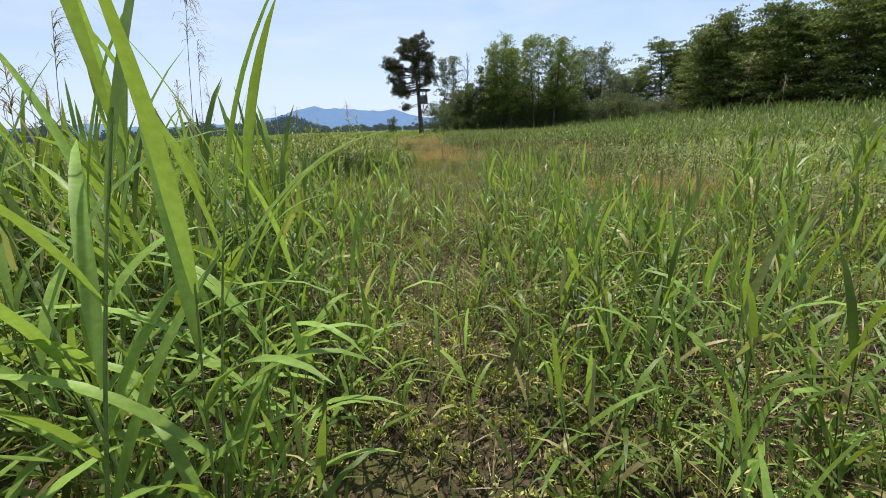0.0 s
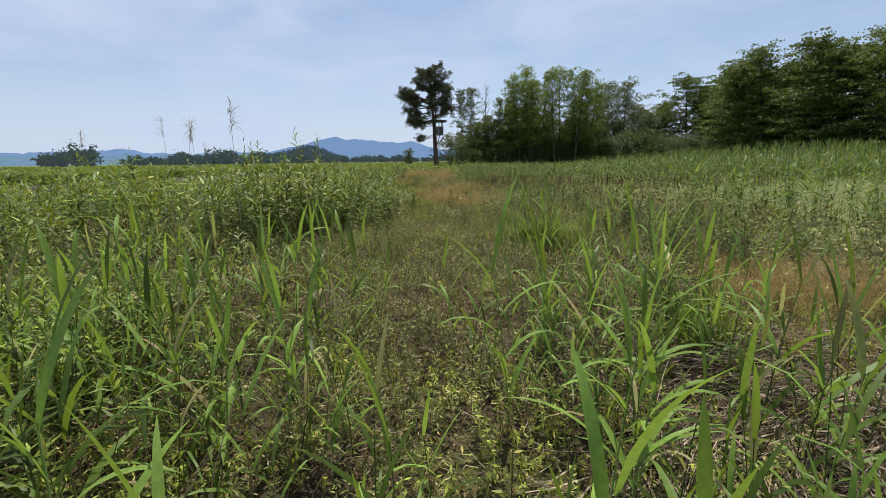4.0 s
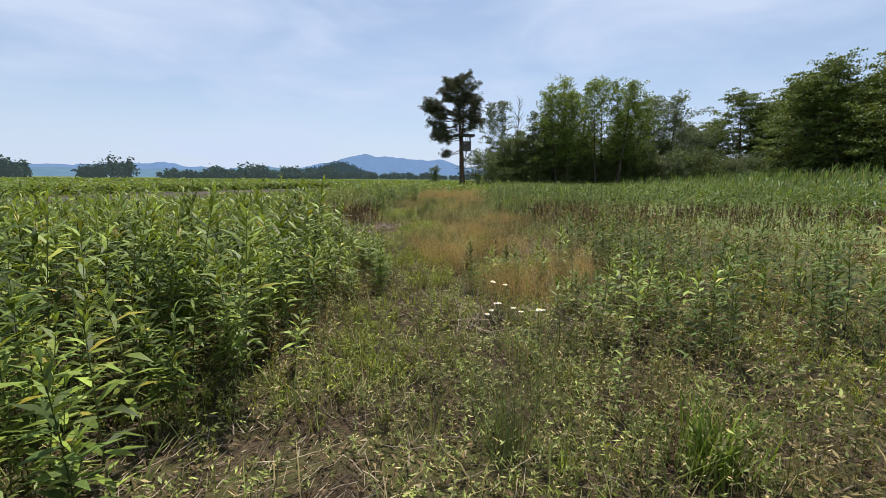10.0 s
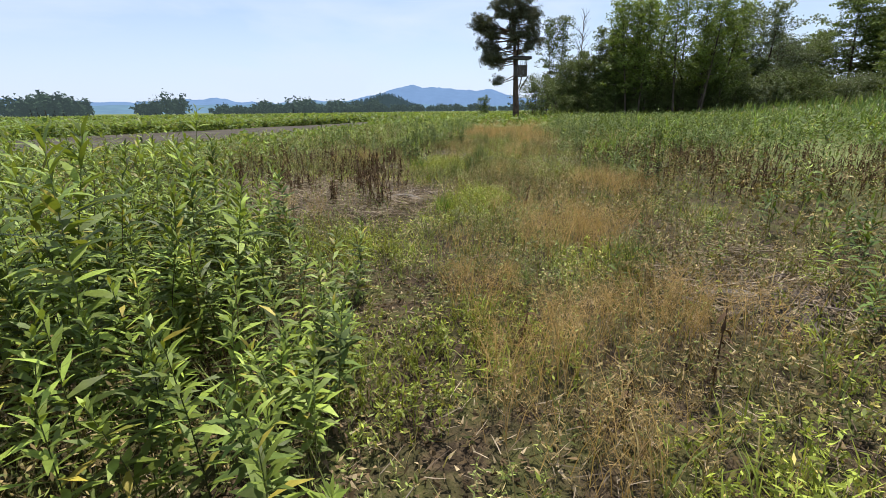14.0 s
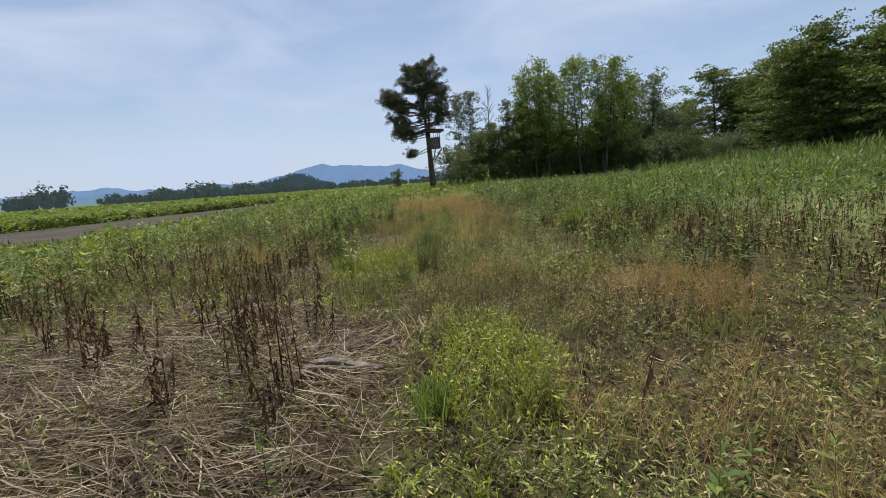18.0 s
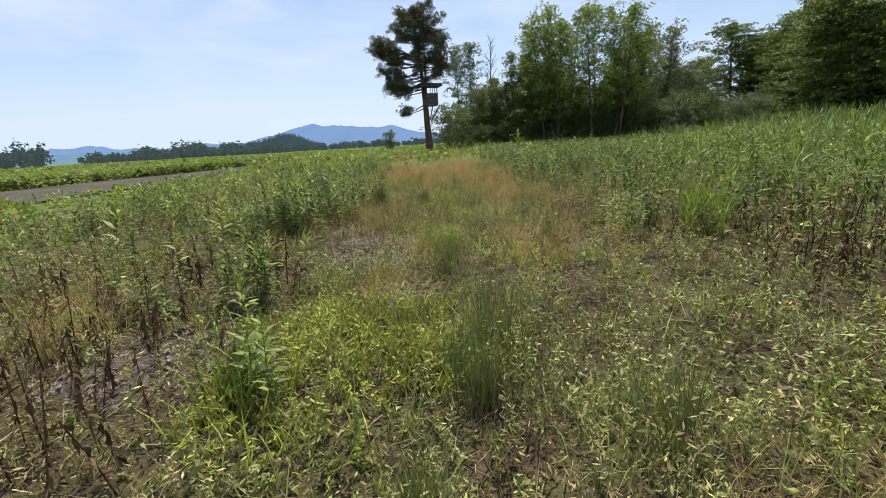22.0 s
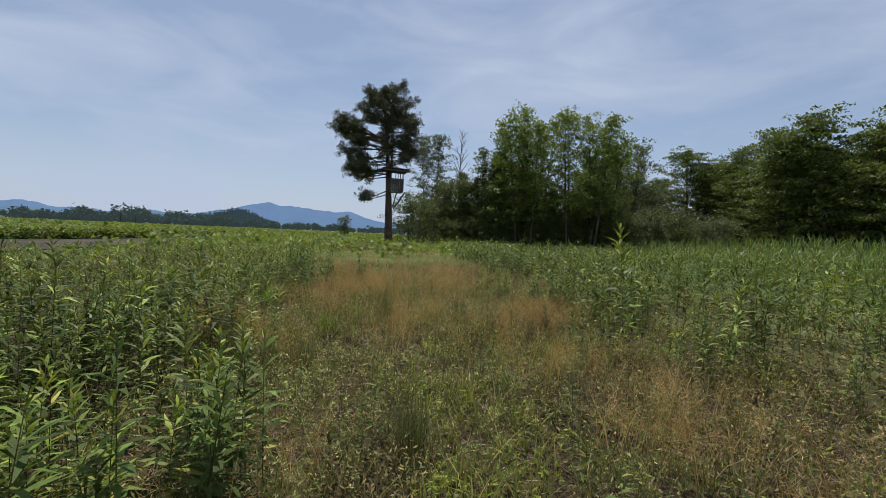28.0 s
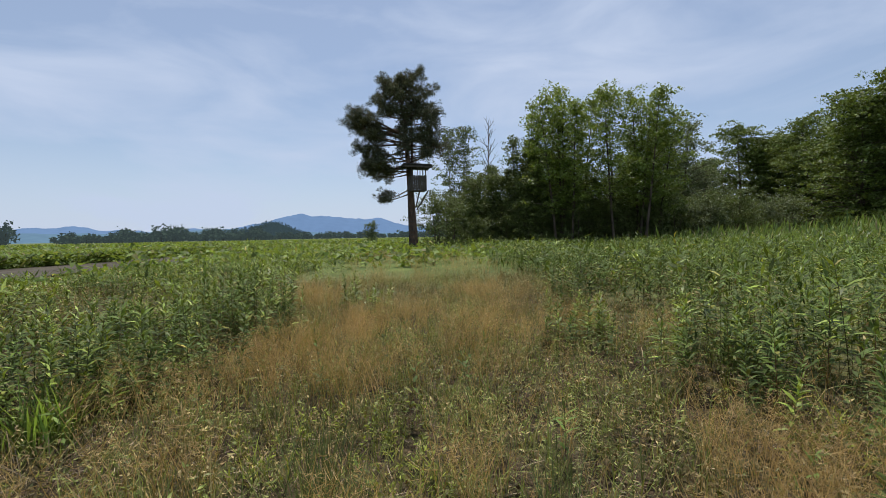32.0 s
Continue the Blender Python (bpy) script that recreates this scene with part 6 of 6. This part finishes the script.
# ---- rushes, tussocks and old reeds ----
def make_tuft(name, label, category, group, blades, h, wide, spread, droop, mat, seed, nseg=3, up=1.3):
    global rng
    keep, rng = rng, np.random.default_rng(900 + seed)
    s = Soup()
    grass(s, np.zeros(1), np.zeros(1), np.zeros(1), np.array([h]), blades, 0, wide, spread, droop, nseg, up)
    rng = keep
    return tagged(new(name, s.mesh(name, [mat])), label, category, group)


def place_tufts(kinds, spots_):
    for k, (x, y, s) in enumerate(spots_):
        if k < len(kinds):
            set_down(kinds[k], x, y, k * 71, s)
        else:
            made = copy_thing(kinds[k % len(kinds)], pose(x, y, float(ground_z(x, y)), 0, 0, k * 71))
            made.scale = (s, s, s)


rush = [make_tuft("rush_tuft", "tuft of thin dark green rushes with brown tips", "rush", "rush tufts", 230, 0.62, 0.0042, 0.075, 0.35, M_RUSH, k) for k in range(2)]
place_tufts(rush, RUSHES)
tus = [make_tuft("grass_tussock", "dense bright green tussock of broad grass blades", "grass tussock", "grass tussocks", 150, 0.62, 0.013, 0.13, 0.9, M_REED, 5 + k, 4, 1.32) for k in range(2)]
place_tufts(tus, TUSSOCKS)
straw = [make_tuft("fallen_tussock", "fallen tussock of pale dry grass stalks", "dry grass", "fallen grass tussocks", 70, 0.6, 0.004, 0.05, 0.7, M_STRAW, 9 + k, 3, 0.35) for k in range(2)]
place_tufts(straw, STRAWS)


def make_old_reed(h, seed):
    g2 = np.random.default_rng(1200 + seed)
    ob = new("old_reed")
    s = Soup()
    p = tubes(s, np.array([[0, 0, -0.05]]), g2.uniform(0, 6.28), np.pi / 2 - g2.uniform(0.02, 0.10), h, 0.0045, 0.12, 6, 0.3, 5)[0]
    part("stem", s.mesh("stem", [M_PLUME]), ob)
    s = Soup()
    n = 46
    f = g2.uniform(0.87, 1.0, n)
    i = np.clip((f * 6).astype(int), 0, 5)
    b = p[i] + (p[i + 1] - p[i]) * (f * 6 - i)[:, None]
    az = g2.normal(size=n) * 0.7 + g2.uniform(0, 6.28)
    ribbons(s, b, az, g2.uniform(0.3, 1.2, n), g2.uniform(0.08, 0.20, n), 0.005, g2.uniform(0.8, 2.4, n), 3, (0.6, 1.0, 0.8, 0.3))
    part("plume", s.mesh("plume", [M_PLUME]), ob, "thin drooping seed plume")
    return tagged(ob, "last year's tall dry reed stalk with a drooping plume", "old reed", "old reeds")


old = [make_old_reed(h, k) for k, h in enumerate((2.3, 2.05, 1.9, 2.2))]
places = []
for x, y in ((-9.3, 13.2), (-9.1, 13.5), (-9.6, 13.0), (-8.7, 14.6), (-9.9, 14.2), (-10.6, 12.6), (-11.3, 13.6), (-8.3, 17.4), (-8.5, 17.6), (-8.1, 17.5), (-10.4, 17.0), (-11.6, 16.0), (-12.5, 15.0), (-10.9, 19.8), (-9.4, 21.4), (-12.6, 19.0), (-13.6, 17.0), (-8.2, 10.2), (-8.6, 10.9), (-7.9, 11.4), (-9.1, 10.1), (-8.9, 11.7), (-8.0, 9.6), (-9.5, 11.2), (-7.7, 10.7), (-9.9, 10.6), (-8.4, 12.4), (-6.9, 15.2), (-1.2, 14.0), (1.0, 15.5), (2.6, 17.5)):
    places.append((x, y))
spread_copies(old, places, g, (0.82, 1.02))


# ---- flowers ----
def make_daisy(h, seed, heads, petal, mat, centre, label, name):
    g2 = np.random.default_rng(1500 + seed)
    ob = new(name)
    for k in range(heads):
        st, pe, ce = Soup(), Soup(), Soup()
        p = tubes(st, np.array([[0, 0, -0.02]]), g2.uniform(0, 6.28), np.pi / 2 - g2.uniform(0.05, 0.35), h * g2.uniform(0.75, 1.05), 0.002, 0.1, 4, 0.7, 4)[0]
        n = 15
        ribbons(pe, np.repeat(p[-1:], n, 0), np.arange(n) * 6.283 / n, 0.15, petal, petal * 0.36, 0.4, 2, (0.5, 1.0, 0.6))
        a = np.arange(10) * 0.6283
        rim = p[-1] + np.stack([petal * 0.34 * np.cos(a), petal * 0.34 * np.sin(a), np.full(10, 0.003)], -1)
        ce.add(np.concatenate([rim, p[-1:] + np.array([[0, 0, 0.008]])]), np.stack([np.arange(10), (np.arange(10) + 1) % 10, np.full(10, 10)], -1), 0, 3)
        part("stem", st.mesh("stem", [M_ROD_STEM]), ob)
        part("petals", pe.mesh("petals", [mat]), ob)
        part("centre", ce.mesh("centre", [centre]), ob, "yellow flower centre")
    st = Soup()
    n = 10
    ribbons(st, g2.normal(size=(n, 3)) * np.array([0.02, 0.02, 0]) + np.array([0, 0, h * 0.1]), g2.uniform(0, 6.28, n), g2.uniform(0.4, 1.2, n), h * 0.3, 0.008, 0.8, 2, (0.4, 1.0, 0.1))
    part("foliage", st.mesh("foliage", [M_ROD_STEM]), ob)
    return tagged(ob, label, "flower", name + "s beside the way")


daisies = [make_daisy(0.38, k, n, 0.020, M_DAISY, M_YELLOW, "ox-eye daisies with white petals and yellow centres", "daisy") for k, n in enumerate((3, 2))]
spread_copies(daisies, DAISIES, g, (0.9, 1.1))
ragwort = [make_daisy(0.95, 8 + k, 6, 0.014, M_YELLOW, M_YELLOW, "thin weed with small yellow flower heads", "yellow_flower") for k in range(2)]
spread_copies(ragwort, ((-9.4, 12.0), (-8.1, 12.4), (-8.9, 11.3), (-7.6, 13.1)), g, (0.9, 1.1))


# ---- wood, stones and mud on the soil ----
def make_log(length, radius, seed, name, label):
    """A weathered split piece of wood: uneven, broken at the ends, with cracks along it."""
    g2 = np.random.default_rng(1800 + seed)
    bm = bmesh.new()
    rings, sides = 11, 12
    rows = []
    for i in range(rings):
        t = i / (rings - 1)
        row = []
        for j in range(sides):
            a = 2 * math.pi * j / sides
            r = radius * (1 + 0.22 * math.sin(a * 3 + seed) + 0.12 * g2.normal() * 0.5) * (0.55 + 0.45 * math.sin(math.pi * min(max(t, 0.06), 0.94)) ** 0.4)
            flat = 0.62 if math.sin(a) < 0 else 0.8
            jag = (0.06 * length * g2.normal() if i in (0, rings - 1) else 0)
            row.append(bm.verts.new(((t - 0.5) * length + jag, r * math.cos(a), r * math.sin(a) * flat + 0.02 * math.sin(t * 5 + seed))))
        rows.append(row)
    for i in range(rings - 1):
        for j in range(sides):
            bm.faces.new((rows[i][j], rows[i + 1][j], rows[i + 1][(j + 1) % sides], rows[i][(j + 1) % sides]))
    bm.faces.new(rows[0][::-1])
    bm.faces.new(rows[-1])
    bmesh.ops.recalc_face_normals(bm, faces=bm.faces[:])
    return tagged(new(name, bm_mesh(name, bm, M_LOG)), label, "driftwood", "driftwood on the soil")


for k, (x, y, ln, r, turn, lb) in enumerate(LOGS):
    ob = make_log(ln, r, k, "driftwood_log" if ln > 0.3 else "wood_piece", lb)
    ob.matrix_world = pose(x, y, float(ground_z(x, y)) + r * 0.5 + 0.012, 0, g.uniform(-4, 4), turn)


def make_stick(length, radius, seed):
    g2 = np.random.default_rng(2100 + seed)
    s = Soup()
    p = tubes(s, np.array([[-length / 2, 0, 0]]), 0.0, 0.02, length, radius, 0.1 * g2.normal(), 7, 0.5, 6)[0]
    n = 3
    tubes(s, p[[2, 3, 5]], g2.uniform(-0.9, 0.9, n), g2.uniform(0.0, 0.4, n), length * 0.3, radius * 0.5, 0.1, 3, 0.4, 5)
    return tagged(new("fallen_branch", s.mesh("fallen_branch", [M_TWIG])), "dry grey fallen branch lying among the weeds", "branch", "fallen branches")


sticks = [make_stick(ln, r, k) for k, (ln, r) in enumerate(((0.9, 0.014), (0.6, 0.010), (1.2, 0.012), (0.45, 0.012)))]
for k, (x, y, turn) in enumerate(STICKS):
    m = pose(x, y, float(ground_z(x, y)) + 0.03, 0, -2, turn)
    if k < 4:
        sticks[k].matrix_world = m
    else:
        copy_thing(sticks[k % 4], m)


def make_stone(r, seed):
    bm = bmesh.new()
    bmesh.ops.create_icosphere(bm, subdivisions=2, radius=r)
    for v in bm.verts:
        n = noise.noise(v.co * (1.6 / r) + Vector((seed * 3.1, 0, 0)))
        v.co = v.co * (1 + 0.35 * n)
        v.co.z *= 0.6
    return tagged(new("stone", bm_mesh("stone", bm, M_STONE, True)), "small pale grey stone lying on the soil", "stone", "stones on the soil")


for k, (dx, dy, r) in enumerate(((0, 0, 0.045), (0.09, 0.03, 0.03), (-0.06, -0.05, 0.035), (0.03, -0.10, 0.028), (-0.10, 0.06, 0.025), (0.07, -0.05, 0.022))):
    ob = make_stone(r, k)
    x, y = -4.88 + dx, 19.21 + dy
    ob.matrix_world = pose(x, y, float(ground_z(x, y)) + r * 0.3, 0, 0, k * 50)

for k, (cx, cy, r) in enumerate(MUD):
    g2 = np.random.default_rng(2400 + k)
    s = Soup()
    nr, na = 26, 96
    a = np.linspace(0, 2 * np.pi, na, endpoint=False)
    edge = r * (0.8 + 0.7 * (vnoise(np.cos(a) * 3 + k * 9, np.sin(a) * 3, 1.0, k) - 0.5) + 0.25 * (vnoise(np.cos(a) * 9, np.sin(a) * 9 + k, 1.0, k + 3) - 0.5))
    rad = np.linspace(0.04, 1, nr)[:, None] * edge[None]
    X, Y = cx + rad * np.cos(a), cy + rad * np.sin(a)
    Z = ground_z(X, Y) + 0.022 - 0.06 * (np.linspace(0, 1, nr)[:, None] ** 4) + 0.045 * (vnoise(X, Y, 0.13, 7) - 0.5) + 0.030 * (vnoise(X, Y, 0.05, 8) - 0.5)
    i, j = np.meshgrid(np.arange(nr - 1), np.arange(na), indexing="ij")
    s.add(np.stack([X, Y, Z], -1), np.stack([i * na + j, (i + 1) * na + j, (i + 1) * na + (j + 1) % na, i * na + (j + 1) % na], -1))
    tagged(new("mud_patch", s.mesh("mud_patch", [M_MUD])), "patch of damp dark mud with a crumbled pale crust", "mud", kind="structure")

# curled crumbs of crust lying on the mud
S = Soup()
for cx, cy, r in MUD:
    n = int(1700 * r * r)
    a, d = rng.uniform(0, 6.28, n), r * np.sqrt(rng.random(n)) * 1.05
    x, y = cx + d * np.cos(a), cy + d * np.sin(a)
    cards(S, xyz(x, y, ground_z(x, y) + rng.uniform(0.012, 0.045, n)), 0.020 * rng.uniform(0.3, 1.7, n), 0, 1.6, 1.3)
stuff("mud_crumbs", S, [M_CRUST], "curled crumbs of dried mud crust", "mud")
